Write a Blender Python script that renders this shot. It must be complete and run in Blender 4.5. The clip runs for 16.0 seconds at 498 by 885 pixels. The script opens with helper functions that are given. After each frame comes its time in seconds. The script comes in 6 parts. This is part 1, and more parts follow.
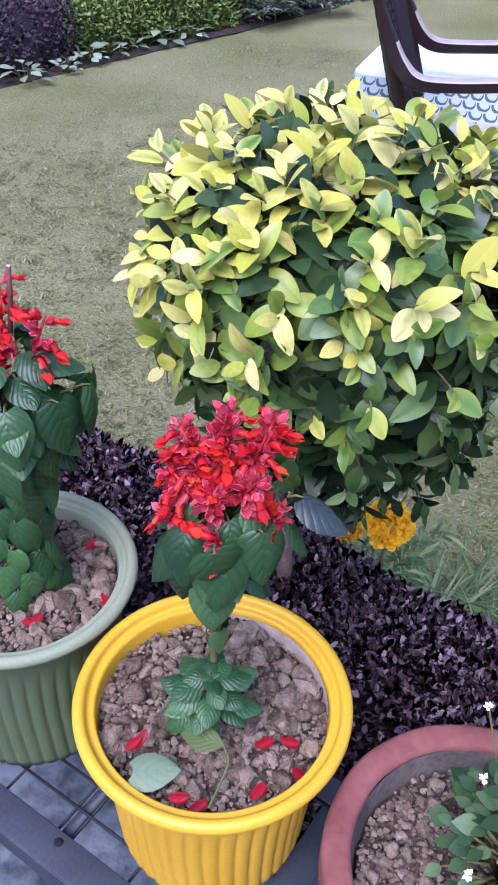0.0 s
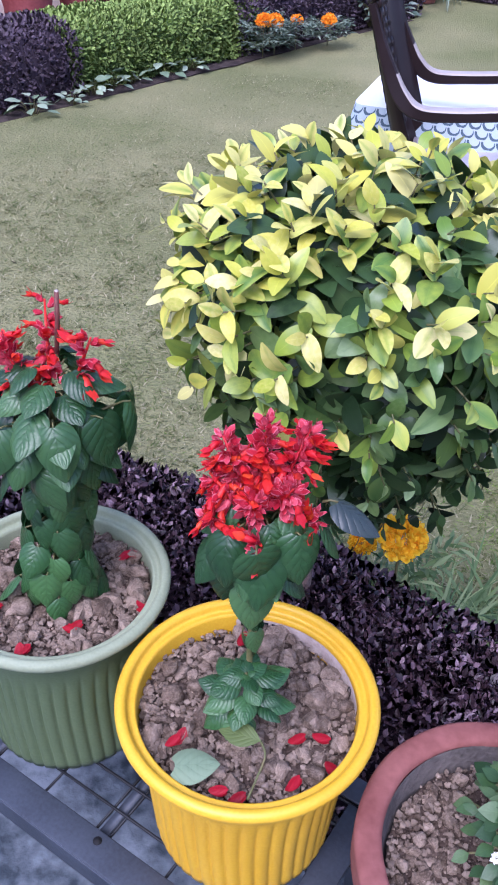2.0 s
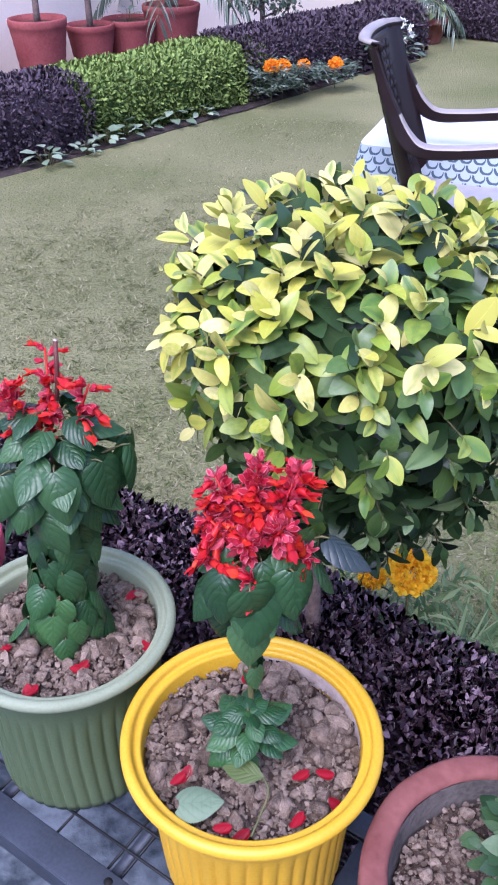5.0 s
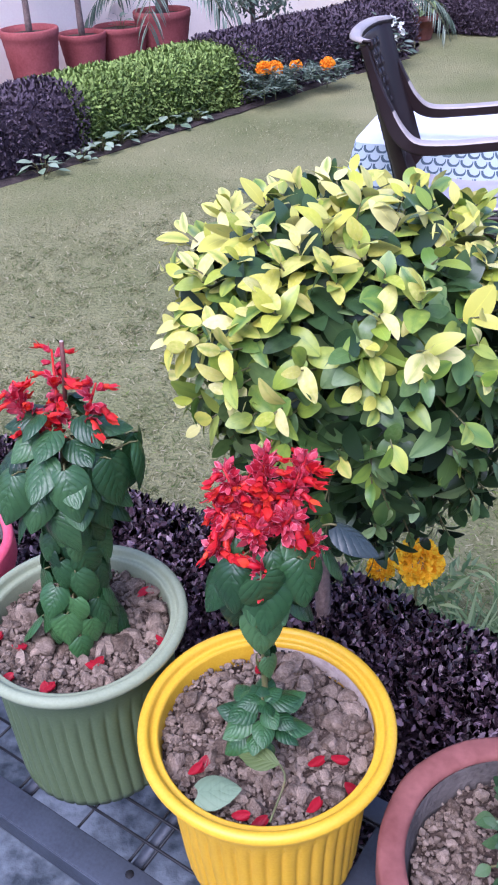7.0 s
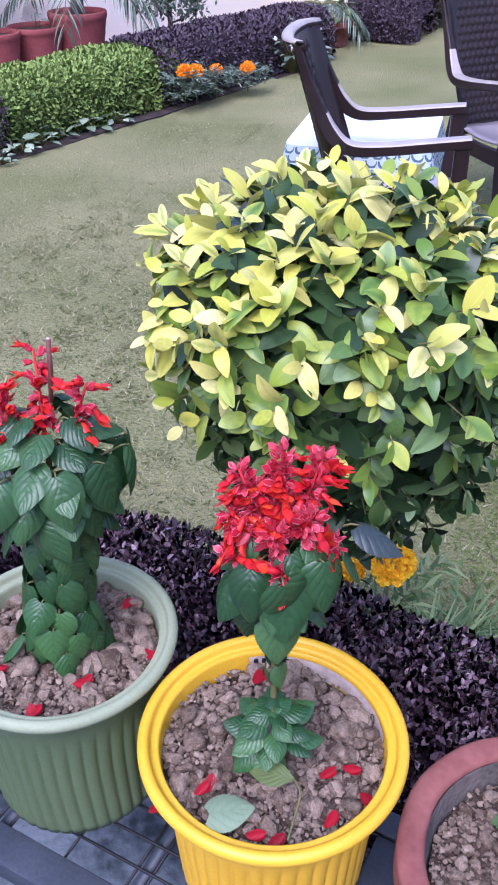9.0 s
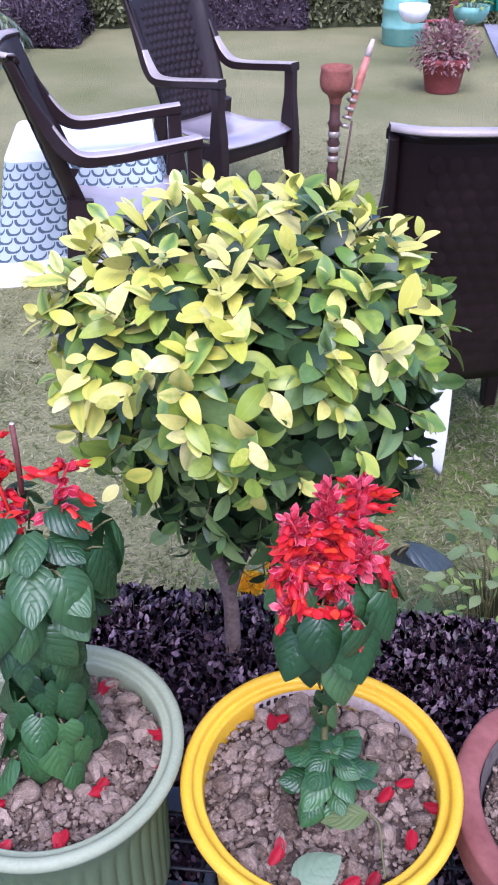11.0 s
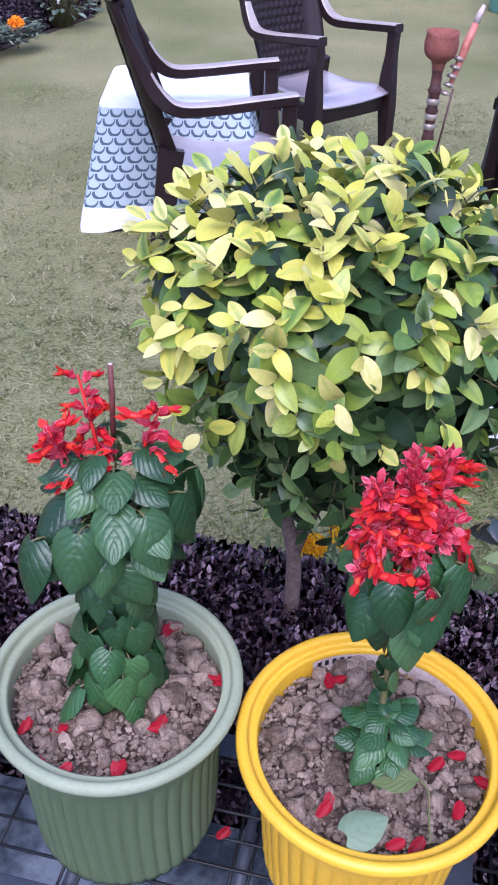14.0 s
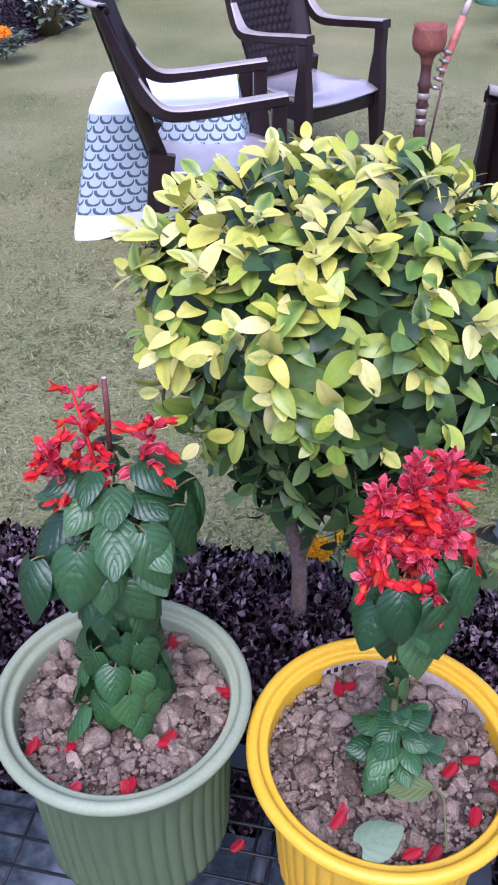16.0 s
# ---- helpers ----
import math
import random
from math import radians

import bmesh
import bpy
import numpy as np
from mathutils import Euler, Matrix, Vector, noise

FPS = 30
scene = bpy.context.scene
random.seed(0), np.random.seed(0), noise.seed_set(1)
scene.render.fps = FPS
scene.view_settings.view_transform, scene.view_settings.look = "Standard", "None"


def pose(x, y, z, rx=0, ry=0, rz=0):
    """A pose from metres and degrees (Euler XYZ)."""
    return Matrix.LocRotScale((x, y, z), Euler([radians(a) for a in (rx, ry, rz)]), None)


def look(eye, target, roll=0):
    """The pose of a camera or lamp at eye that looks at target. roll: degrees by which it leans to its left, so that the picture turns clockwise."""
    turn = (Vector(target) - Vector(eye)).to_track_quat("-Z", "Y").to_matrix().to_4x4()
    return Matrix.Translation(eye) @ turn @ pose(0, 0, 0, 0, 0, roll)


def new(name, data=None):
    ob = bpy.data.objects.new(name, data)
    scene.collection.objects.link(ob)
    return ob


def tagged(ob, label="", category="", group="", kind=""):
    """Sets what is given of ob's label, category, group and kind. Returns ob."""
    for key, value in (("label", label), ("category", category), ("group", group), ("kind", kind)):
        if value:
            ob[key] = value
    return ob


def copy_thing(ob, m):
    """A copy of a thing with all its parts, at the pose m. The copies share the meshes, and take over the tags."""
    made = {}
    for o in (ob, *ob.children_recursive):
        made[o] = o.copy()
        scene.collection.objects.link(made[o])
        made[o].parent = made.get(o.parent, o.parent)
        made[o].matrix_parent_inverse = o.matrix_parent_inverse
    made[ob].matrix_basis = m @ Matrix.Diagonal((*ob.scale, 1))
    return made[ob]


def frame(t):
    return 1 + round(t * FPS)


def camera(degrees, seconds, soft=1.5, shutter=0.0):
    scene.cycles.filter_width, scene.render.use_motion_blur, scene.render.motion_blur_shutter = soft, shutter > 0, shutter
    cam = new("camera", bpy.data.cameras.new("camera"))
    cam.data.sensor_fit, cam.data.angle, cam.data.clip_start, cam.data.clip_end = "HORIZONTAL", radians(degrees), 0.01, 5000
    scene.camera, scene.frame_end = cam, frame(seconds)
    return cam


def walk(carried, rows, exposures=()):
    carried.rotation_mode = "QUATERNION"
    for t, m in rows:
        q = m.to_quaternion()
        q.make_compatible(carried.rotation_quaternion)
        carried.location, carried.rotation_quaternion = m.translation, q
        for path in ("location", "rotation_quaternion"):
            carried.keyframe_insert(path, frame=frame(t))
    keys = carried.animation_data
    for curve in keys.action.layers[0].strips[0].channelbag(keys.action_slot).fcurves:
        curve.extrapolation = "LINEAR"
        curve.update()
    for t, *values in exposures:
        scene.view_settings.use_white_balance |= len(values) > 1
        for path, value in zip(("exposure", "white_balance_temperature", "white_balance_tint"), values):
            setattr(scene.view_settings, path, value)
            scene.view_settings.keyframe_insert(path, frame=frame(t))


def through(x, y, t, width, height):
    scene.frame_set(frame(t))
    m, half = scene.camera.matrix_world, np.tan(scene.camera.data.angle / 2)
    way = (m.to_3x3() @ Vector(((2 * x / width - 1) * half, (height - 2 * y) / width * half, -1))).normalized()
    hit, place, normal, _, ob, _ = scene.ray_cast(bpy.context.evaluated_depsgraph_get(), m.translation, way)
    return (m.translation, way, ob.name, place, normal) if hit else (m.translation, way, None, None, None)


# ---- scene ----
cam = camera(32.0, 16.0, 2.0)
PATH = [
    (0, (0.091, 0.138, 1.528), (0.029, 1.702, 0.282), 2.5),
    (0.5, (0.092, 0.101, 1.556), (-0.038, 1.663, 0.314), 2.2),
    (1, (0.052, 0.076, 1.561), (-0.036, 1.665, 0.35), 2.4),
    (1.5, (0.048, 0.081, 1.56), (-0.016, 1.679, 0.358), 2.5),
    (2, (0.058, 0.081, 1.552), (-0.004, 1.68, 0.352), 2.0),
    (2.5, (0.071, 0.077, 1.558), (0.019, 1.686, 0.372), 1.7),
    (3, (0.079, 0.08, 1.556), (0.023, 1.7, 0.385), 1.4),
    (3.5, (0.069, 0.072, 1.562), (-0.018, 1.708, 0.416), 0.8),
    (4, (0.077, 0.068, 1.566), (-0.029, 1.715, 0.437), 0.2),
    (6.5, (0.091, 0.058, 1.568), (-0.028, 1.7, 0.433), -2.0),
    (7, (0.087, 0.047, 1.568), (-0.04, 1.695, 0.442), -2.6),
    (7.5, (0.076, 0.044, 1.576), (-0.064, 1.697, 0.459), -2.4),
    (8, (0.064, 0.046, 1.574), (-0.074, 1.701, 0.459), -1.9),
    (8.5, (0.04, 0.06, 1.565), (-0.042, 1.724, 0.459), -1.4),
    (9, (-0.004, 0.08, 1.539), (0.058, 1.737, 0.42), -0.4),
    (9.5, (-0.05, 0.137, 1.522), (0.153, 1.779, 0.4), -0.6),
    (9.7, (-0.066, 0.182, 1.518), (0.191, 1.818, 0.396), -1.5),
    (11.8, (-0.315, 0.227, 1.581), (0.472, 1.686, 0.463), 0.8),
    (12, (-0.298, 0.238, 1.586), (0.407, 1.737, 0.465), 0.1),
    (12.5, (-0.264, 0.24, 1.554), (0.28, 1.784, 0.405), -0.7),
    (13, (-0.27, 0.213, 1.538), (0.228, 1.753, 0.363), -0.0),
    (13.5, (-0.277, 0.193, 1.555), (0.236, 1.72, 0.369), 1.4),
    (14, (-0.281, 0.206, 1.548), (0.248, 1.722, 0.356), 2.0),
    (14.5, (-0.269, 0.208, 1.555), (0.276, 1.718, 0.362), 2.3),
    (15, (-0.27, 0.206, 1.556), (0.288, 1.715, 0.368), 2.2),
    (15.5, (-0.271, 0.209, 1.538), (0.27, 1.722, 0.347), 0.9),
    (16, (-0.272, 0.219, 1.547), (0.25, 1.738, 0.356), -0.3),
]
walk(cam, [(t, look(eye, target, roll)) for t, eye, target, roll in PATH], [(0.0, 1.19, 5420.0, 30.0), (7.0, 1.25, 5420.0, 30.0), (12.0, 1.29, 5420.0, 32.0), (12.7, 1.17, 5420.0, 32.0), (15.0, 1.12, 5420.0, 30.0), (16.0, 1.12, 5420.0, 30.0)])

# ---- world, sky and sun: an evening in open shade ----
world = bpy.data.worlds.new("sky")
scene.world = world
world.use_nodes = True
wn = world.node_tree.nodes
sky = wn.new("ShaderNodeTexSky")
sky.sky_type, sky.sun_disc = "NISHITA", False
sky.sun_elevation, sky.sun_rotation = radians(55), radians(202)
sky.air_density, sky.dust_density, sky.ozone_density = 1.0, 2.0, 2.0
wn["Background"].inputs[1].default_value = 0.15
world.node_tree.links.new(sky.outputs[0], wn["Background"].inputs[0])
sun_data = bpy.data.lights.new("sun", "SUN")
sun_data.energy, sun_data.angle, sun_data.color = 1.8, radians(50), (1.0, 0.97, 0.95)
sun = new("sun", sun_data)
sun.matrix_world = look((-2.2, -5.5, 8.5), (0, 0, 0))

# ---- building helpers ----
def rgb(r, g, b):
    """A linear colour from 0-255 values."""
    return tuple(((c / 255 + 0.055) / 1.055) ** 2.4 if c > 10 else c / 255 / 12.92 for c in (r, g, b)) + (1.0,)


def material(name, dark, light, scale=20.0, rough=0.6, bump=0.2, fine=180.0, spec=0.4, metal=0.0, spot=None, vary=0.0, coords="Object", depth=0.01):
    """A surface with stains at one scale and grain at a finer one; vary: how far pieces differ from one another."""
    m = bpy.data.materials.new(name)
    m.use_nodes = True
    n, l = m.node_tree.nodes, m.node_tree.links
    bsdf = n["Principled BSDF"]
    bsdf.inputs["Roughness"].default_value, bsdf.inputs["Metallic"].default_value = rough, metal
    bsdf.inputs["Specular IOR Level"].default_value = spec
    co = n.new("ShaderNodeTexCoord")
    big = n.new("ShaderNodeTexNoise")
    big.inputs["Scale"].default_value, big.inputs["Detail"].default_value = scale, 5
    small = n.new("ShaderNodeTexNoise")
    small.inputs["Scale"].default_value, small.inputs["Detail"].default_value = fine, 4
    for t in (big, small):
        l.new(co.outputs[coords], t.inputs["Vector"])
    mix = n.new("ShaderNodeMath")
    mix.operation = "MULTIPLY_ADD"
    mix.inputs[1].default_value, mix.inputs[2].default_value = 0.45, 0.0
    l.new(small.outputs["Fac"], mix.inputs[0])
    add = n.new("ShaderNodeMath")
    add.operation = "MULTIPLY_ADD"
    add.inputs[1].default_value = 0.75
    l.new(big.outputs["Fac"], add.inputs[0])
    l.new(mix.outputs[0], add.inputs[2])
    last = add
    if vary:
        info, geo = n.new("ShaderNodeObjectInfo"), n.new("ShaderNodeNewGeometry")
        both = n.new("ShaderNodeMath")
        l.new(info.outputs["Random"], both.inputs[0])
        l.new(geo.outputs["Random Per Island"], both.inputs[1])
        fract = n.new("ShaderNodeMath")
        fract.operation = "FRACT"
        l.new(both.outputs[0], fract.inputs[0])
        each = n.new("ShaderNodeMath")
        each.operation = "MULTIPLY_ADD"
        each.inputs[1].default_value = vary
        l.new(fract.outputs[0], each.inputs[0])
        low = n.new("ShaderNodeMath")
        low.operation = "SUBTRACT"
        low.inputs[1].default_value = vary / 2
        l.new(add.outputs[0], low.inputs[0])
        l.new(low.outputs[0], each.inputs[2])
        last = each
    ramp = n.new("ShaderNodeValToRGB")
    ramp.color_ramp.elements[0].position, ramp.color_ramp.elements[1].position = 0.35, 0.85
    ramp.color_ramp.elements[0].color, ramp.color_ramp.elements[1].color = dark, light
    if spot:
        e = ramp.color_ramp.elements.new(0.95)
        e.color = spot
    l.new(last.outputs[0], ramp.inputs[0])
    l.new(ramp.outputs[0], bsdf.inputs["Base Color"])
    if bump:
        b = n.new("ShaderNodeBump")
        b.inputs["Strength"].default_value, b.inputs["Distance"].default_value = bump, depth
        l.new(small.outputs["Fac"], b.inputs["Height"])
        l.new(b.outputs[0], bsdf.inputs["Normal"])
    return m


def leaf_material(name, tones, rough=0.45, veins=7.0, relief=0.5, through=0.25, edge=None, spec=0.4, ribs=0.0, vein=(1.5, 1.5, 1.3, 1), heart=None, spread=0.34):
    """A leaf whose blade carries side veins from a midrib; tones: the colours among which the leaves differ; heart: the colour of a blotch along the midrib that reaches out to spread."""
    m = bpy.data.materials.new(name)
    m.use_nodes = True
    n, l = m.node_tree.nodes, m.node_tree.links
    bsdf = n["Principled BSDF"]
    bsdf.inputs["Roughness"].default_value = rough
    bsdf.inputs["Specular IOR Level"].default_value = spec

    def math_node(op, a, b=None, c=None):
        node = n.new("ShaderNodeMath")
        node.operation = op
        for k, v in enumerate((a, b, c)):
            if v is None:
                continue
            if isinstance(v, (int, float)):
                node.inputs[k].default_value = v
            else:
                l.new(v, node.inputs[k])
        return node.outputs[0]

    uv = n.new("ShaderNodeUVMap")
    uv.uv_map = "UVMap"
    sep = n.new("ShaderNodeSeparateXYZ")
    l.new(uv.outputs[0], sep.inputs[0])
    side = math_node("ABSOLUTE", math_node("SUBTRACT", sep.outputs[0], 0.5))
    along = math_node("SUBTRACT", sep.outputs[1], math_node("MULTIPLY", side, 1.0))
    rib = math_node("LESS_THAN", side, 0.02)
    groove = math_node("POWER", math_node("ABSOLUTE", math_node("SINE", math_node("MULTIPLY", along, veins * 3.1416))), 0.35)
    info, geo = n.new("ShaderNodeObjectInfo"), n.new("ShaderNodeNewGeometry")
    pick = math_node("FRACT", math_node("ADD", info.outputs["Random"], geo.outputs["Random Per Island"]))
    noise_node = n.new("ShaderNodeTexNoise")
    noise_node.inputs["Scale"].default_value, noise_node.inputs["Detail"].default_value = 5.0, 4
    co = n.new("ShaderNodeTexCoord")
    l.new(co.outputs["Object"], noise_node.inputs["Vector"])
    tone = math_node("ADD", pick, math_node("MULTIPLY", math_node("SUBTRACT", noise_node.outputs["Fac"], 0.5), 0.35))
    ramp = n.new("ShaderNodeValToRGB")
    while len(ramp.color_ramp.elements) < len(tones):
        ramp.color_ramp.elements.new(0.5)
    for k, c in enumerate(tones):
        ramp.color_ramp.elements[k].position = k / max(1, len(tones) - 1)
        ramp.color_ramp.elements[k].color = c
    l.new(tone, ramp.inputs[0])
    colour = ramp.outputs[0]
    if edge:
        mixer = n.new("ShaderNodeMix")
        mixer.data_type = "RGBA"
        mask = math_node("GREATER_THAN", math_node("ADD", side, math_node("MULTIPLY", math_node("FRACT", math_node("MULTIPLY", pick, 5.7)), 0.20)), 0.50)
        l.new(mask, mixer.inputs[0])
        l.new(colour, mixer.inputs[6])
        mixer.inputs[7].default_value = edge
        colour = mixer.outputs[2]
    if heart:
        blotch = n.new("ShaderNodeTexNoise")
        blotch.inputs["Scale"].default_value, blotch.inputs["Detail"].default_value = 3.0, 3
        place = n.new("ShaderNodeVectorMath")
        l.new(uv.outputs[0], place.inputs[0])
        l.new(math_node("MULTIPLY", pick, 37.0), place.inputs[1])
        l.new(place.outputs[0], blotch.inputs["Vector"])
        reach = math_node("ADD", math_node("SUBTRACT", spread, side), math_node("MULTIPLY", math_node("SUBTRACT", blotch.outputs["Fac"], 0.5), 0.5))
        reach = math_node("ADD", reach, math_node("MULTIPLY", math_node("SUBTRACT", math_node("FRACT", math_node("MULTIPLY", pick, 7.3)), 0.5), 0.5))
        inner = n.new("ShaderNodeMix")
        inner.data_type = "RGBA"
        node = n.new("ShaderNodeMath")
        node.operation, node.use_clamp = "MULTIPLY", True
        l.new(reach, node.inputs[0])
        node.inputs[1].default_value = 2.6
        l.new(node.outputs[0], inner.inputs[0])
        l.new(colour, inner.inputs[6])
        inner.inputs[7].default_value = heart
        colour = inner.outputs[2]
    pale = n.new("ShaderNodeMix")
    pale.data_type, pale.blend_type = "RGBA", "MULTIPLY"
    l.new(math_node("MAXIMUM", math_node("MULTIPLY", rib, 0.3), math_node("MULTIPLY", math_node("SUBTRACT", 1.0, groove), ribs)), pale.inputs[0])
    l.new(colour, pale.inputs[6])
    pale.inputs[7].default_value = vein
    l.new(pale.outputs[2], bsdf.inputs["Base Color"])
    b = n.new("ShaderNodeBump")
    b.inputs["Strength"].default_value, b.inputs["Distance"].default_value = relief, 0.003
    l.new(math_node("SUBTRACT", groove, math_node("MULTIPLY", rib, 0.8)), b.inputs["Height"])
    l.new(b.outputs[0], bsdf.inputs["Normal"])
    if through:
        glow = n.new("ShaderNodeBsdfTranslucent")
        l.new(pale.outputs[2], glow.inputs[0])
        both = n.new("ShaderNodeMixShader")
        both.inputs[0].default_value = through
        l.new(bsdf.outputs[0], both.inputs[1])
        l.new(glow.outputs[0], both.inputs[2])
        l.new(both.outputs[0], n["Material Output"].inputs[0])
    return m


def to_mesh(name, verts, faces, mat, uvs=None, smooth=True):
    me = bpy.data.meshes.new(name)
    faces = np.asarray(faces) if not isinstance(faces, list) else faces
    me.from_pydata([tuple(v) for v in verts] if isinstance(verts, list) else verts.tolist(), [], faces if isinstance(faces, list) else faces.tolist())
    if uvs is not None:
        layer = me.uv_layers.new(name="UVMap")
        loop = np.empty(len(me.loops), dtype=np.int32)
        me.loops.foreach_get("vertex_index", loop)
        layer.data.foreach_set("uv", np.asarray(uvs, dtype=np.float32)[loop].ravel())
    if mat:
        me.materials.append(mat)
    if smooth:
        me.polygons.foreach_set("use_smooth", [True] * len(me.polygons))
    me.update()
    return me


def thing(name, label, category, at=(0, 0, 0), turn=0.0, group="", kind=""):
    ob = new(name)
    ob.matrix_world = pose(*at, 0, 0, turn)
    return tagged(ob, label, category, group, kind)


def part(name, data, mat=None, parent=None, label="", m=None):
    """One mesh object under a thing or part; data: a bmesh or a mesh."""
    if isinstance(data, bmesh.types.BMesh):
        me = bpy.data.meshes.new(name)
        data.to_mesh(me)
        data.free()
        if mat:
            me.materials.append(mat)
        me.polygons.foreach_set("use_smooth", [True] * len(me.polygons))
    else:
        me = data
    ob = new(name, me)
    ob.parent = parent
    if m is not None:
        ob.matrix_basis = m
    return tagged(ob, label)


def solid(name, data, mat, label, category, m=None, group="", kind=""):
    """A thing of one mesh."""
    return tagged(part(name, data, mat, None, label, m), label, category, group, kind)


def box(size, at=(0, 0, 0), bevel=0.004, turn=None, bm=None):
    bm = bm or bmesh.new()
    m = Matrix.Translation(at) @ (turn or Matrix()) @ Matrix.Diagonal((*size, 1))
    made = bmesh.ops.create_cube(bm, size=1, matrix=m)["verts"]
    if bevel:
        edges = {e for v in made for e in v.link_edges}
        bmesh.ops.bevel(bm, geom=list(edges), offset=bevel, segments=2, affect="EDGES", profile=0.6)
    return bm


def tube_data(points, radii, sides=8):
    """Verts and faces of a tapered tube along points."""
    pts = [Vector(p) for p in points]
    verts, faces = [], []
    side = Vector((1, 0, 0))
    for k, p in enumerate(pts):
        d = (pts[min(k + 1, len(pts) - 1)] - pts[max(k - 1, 0)]).normalized()
        side = side - d * side.dot(d)
        if side.length < 1e-3:
            side = d.orthogonal()
        side.normalize()
        other = d.cross(side)
        r = radii[k] if isinstance(radii, (list, tuple)) else radii
        for s in range(sides):
            a = 2 * math.pi * s / sides
            verts.append(tuple(p + (side * math.cos(a) + other * math.sin(a)) * r))
    for k in range(len(pts) - 1):
        for s in range(sides):
            a, b = k * sides + s, k * sides + (s + 1) % sides
            faces.append((a, b, b + sides, a + sides))
    faces.append(tuple(range(sides))[::-1])
    faces.append(tuple(range((len(pts) - 1) * sides, len(pts) * sides)))
    return verts, faces


def tube(name, points, radii, mat, parent, label="", sides=8):
    v, f = tube_data(points, radii, sides)
    return part(name, to_mesh(name, v, f, mat), None, parent, label)


def lathe_data(profile, steps=64, wave=None):
    """Verts and faces of a turned form; wave(angle, k) scales the radius."""
    verts, faces = [], []
    for k, (r, z) in enumerate(profile):
        for s in range(steps):
            a = 2 * math.pi * s / steps
            q = r * (wave(a, k) if wave else 1.0)
            verts.append((q * math.cos(a), q * math.sin(a), z))
    for k in range(len(profile) - 1):
        for s in range(steps):
            a, b = k * steps + s, k * steps + (s + 1) % steps
            faces.append((a, b, b + steps, a + steps))
    return verts, faces


def lathe(name, profile, mat, parent=None, label="", steps=64, wave=None, m=None):
    v, f = lathe_data(profile, steps, wave)
    return part(name, to_mesh(name, v, f, mat), None, parent, label, m)


def smooth_line(points, n):
    """n points along a smooth curve through the given ones."""
    p = [np.array(q, float) for q in points]
    p = [2 * p[0] - p[1]] + p + [2 * p[-1] - p[-2]]
    out = []
    for k in range(n):
        t = k / (n - 1) * (len(p) - 3)
        i = min(int(t), len(p) - 4)
        f = t - i
        a, b, c, d = p[i : i + 4]
        out.append(tuple(0.5 * (2 * b + (c - a) * f + (2 * a - 5 * b + 4 * c - d) * f * f + (3 * b - a - 3 * c + d) * f**3)))
    return out


def leaf_shape(length, width, n=5, power=0.8, fold=0.15, droop=0.15, base=0.0, serrate=0.0, quilt=0.0, full=1.0):
    """A leaf along +y with its face to +z, from a stalk at the origin: verts, faces, uvs."""
    verts, uvs, faces = [], [], []
    for k in range(n + 1):
        v = k / n
        w = width / 2 * (max(0.0, math.sin(math.pi * max(0.0, min(1.0, v)) ** power)) ** full * (1 - base) + base * (1 - v) ** 0.6 * min(1, v * 8 + 0.35))
        w = max(w, width * 0.012) * (1 + (serrate if k % 2 else -serrate))
        z = -droop * length * v * v
        q = quilt * (1 if k % 2 else -1)
        for u in (-1.0, -0.5, 0.0, 0.5, 1.0):
            lift = fold * abs(u) * w - fold * 1.2 * u * u * w * 0.6 + (q if abs(u) == 0.5 else 0)
            verts.append((u * w, length * v, z + lift))
            uvs.append((0.5 + u / 2, v))
    for k in range(n):
        for s in range(4):
            a = 5 * k + s
            faces.append((a, a + 1, a + 6, a + 5))
    return np.array(verts), faces, np.array(uvs)


def small_leaf(length, width):
    """A leaf of four triangles, for those past counting."""
    v = np.array([(0, 0, 0), (-width / 2, length * 0.45, length * 0.06), (width / 2, length * 0.45, length * 0.06), (0, length * 0.5, 0), (0, length, -length * 0.08)])
    return v, [(0, 3, 1), (0, 2, 3), (1, 3, 4), (3, 2, 4)], np.array([(0.5, 0), (0, 0.45), (1, 0.45), (0.5, 0.5), (0.5, 1)])


def round_leaf(length, width):
    """A small blunt leaf of eight triangles, folded along its midrib."""
    v = np.array([(0, 0, 0), (-width * 0.4, length * 0.25, length * 0.05), (-width * 0.5, length * 0.55, length * 0.07), (-width * 0.25, length * 0.85, length * 0.02), (0, length, -length * 0.06), (width * 0.25, length * 0.85, length * 0.02), (width * 0.5, length * 0.55, length * 0.07), (width * 0.4, length * 0.25, length * 0.05), (0, length * 0.5, 0)])
    uv = np.array([(0.5, 0), (0.1, 0.25), (0, 0.55), (0.25, 0.85), (0.5, 1), (0.75, 0.85), (1, 0.55), (0.9, 0.25), (0.5, 0.5)])
    return v, [(8, (k + 1) % 8, k) for k in range(8)], uv


def turns(along, up):
    """Turns (N, 3, 3) that lay +y along the given ways and +z towards up."""
    y = along / np.linalg.norm(along, axis=1)[:, None]
    x = np.cross(y, up)
    x /= np.linalg.norm(x, axis=1)[:, None] + 1e-9
    return np.stack([x, y, np.cross(x, y)], axis=2)


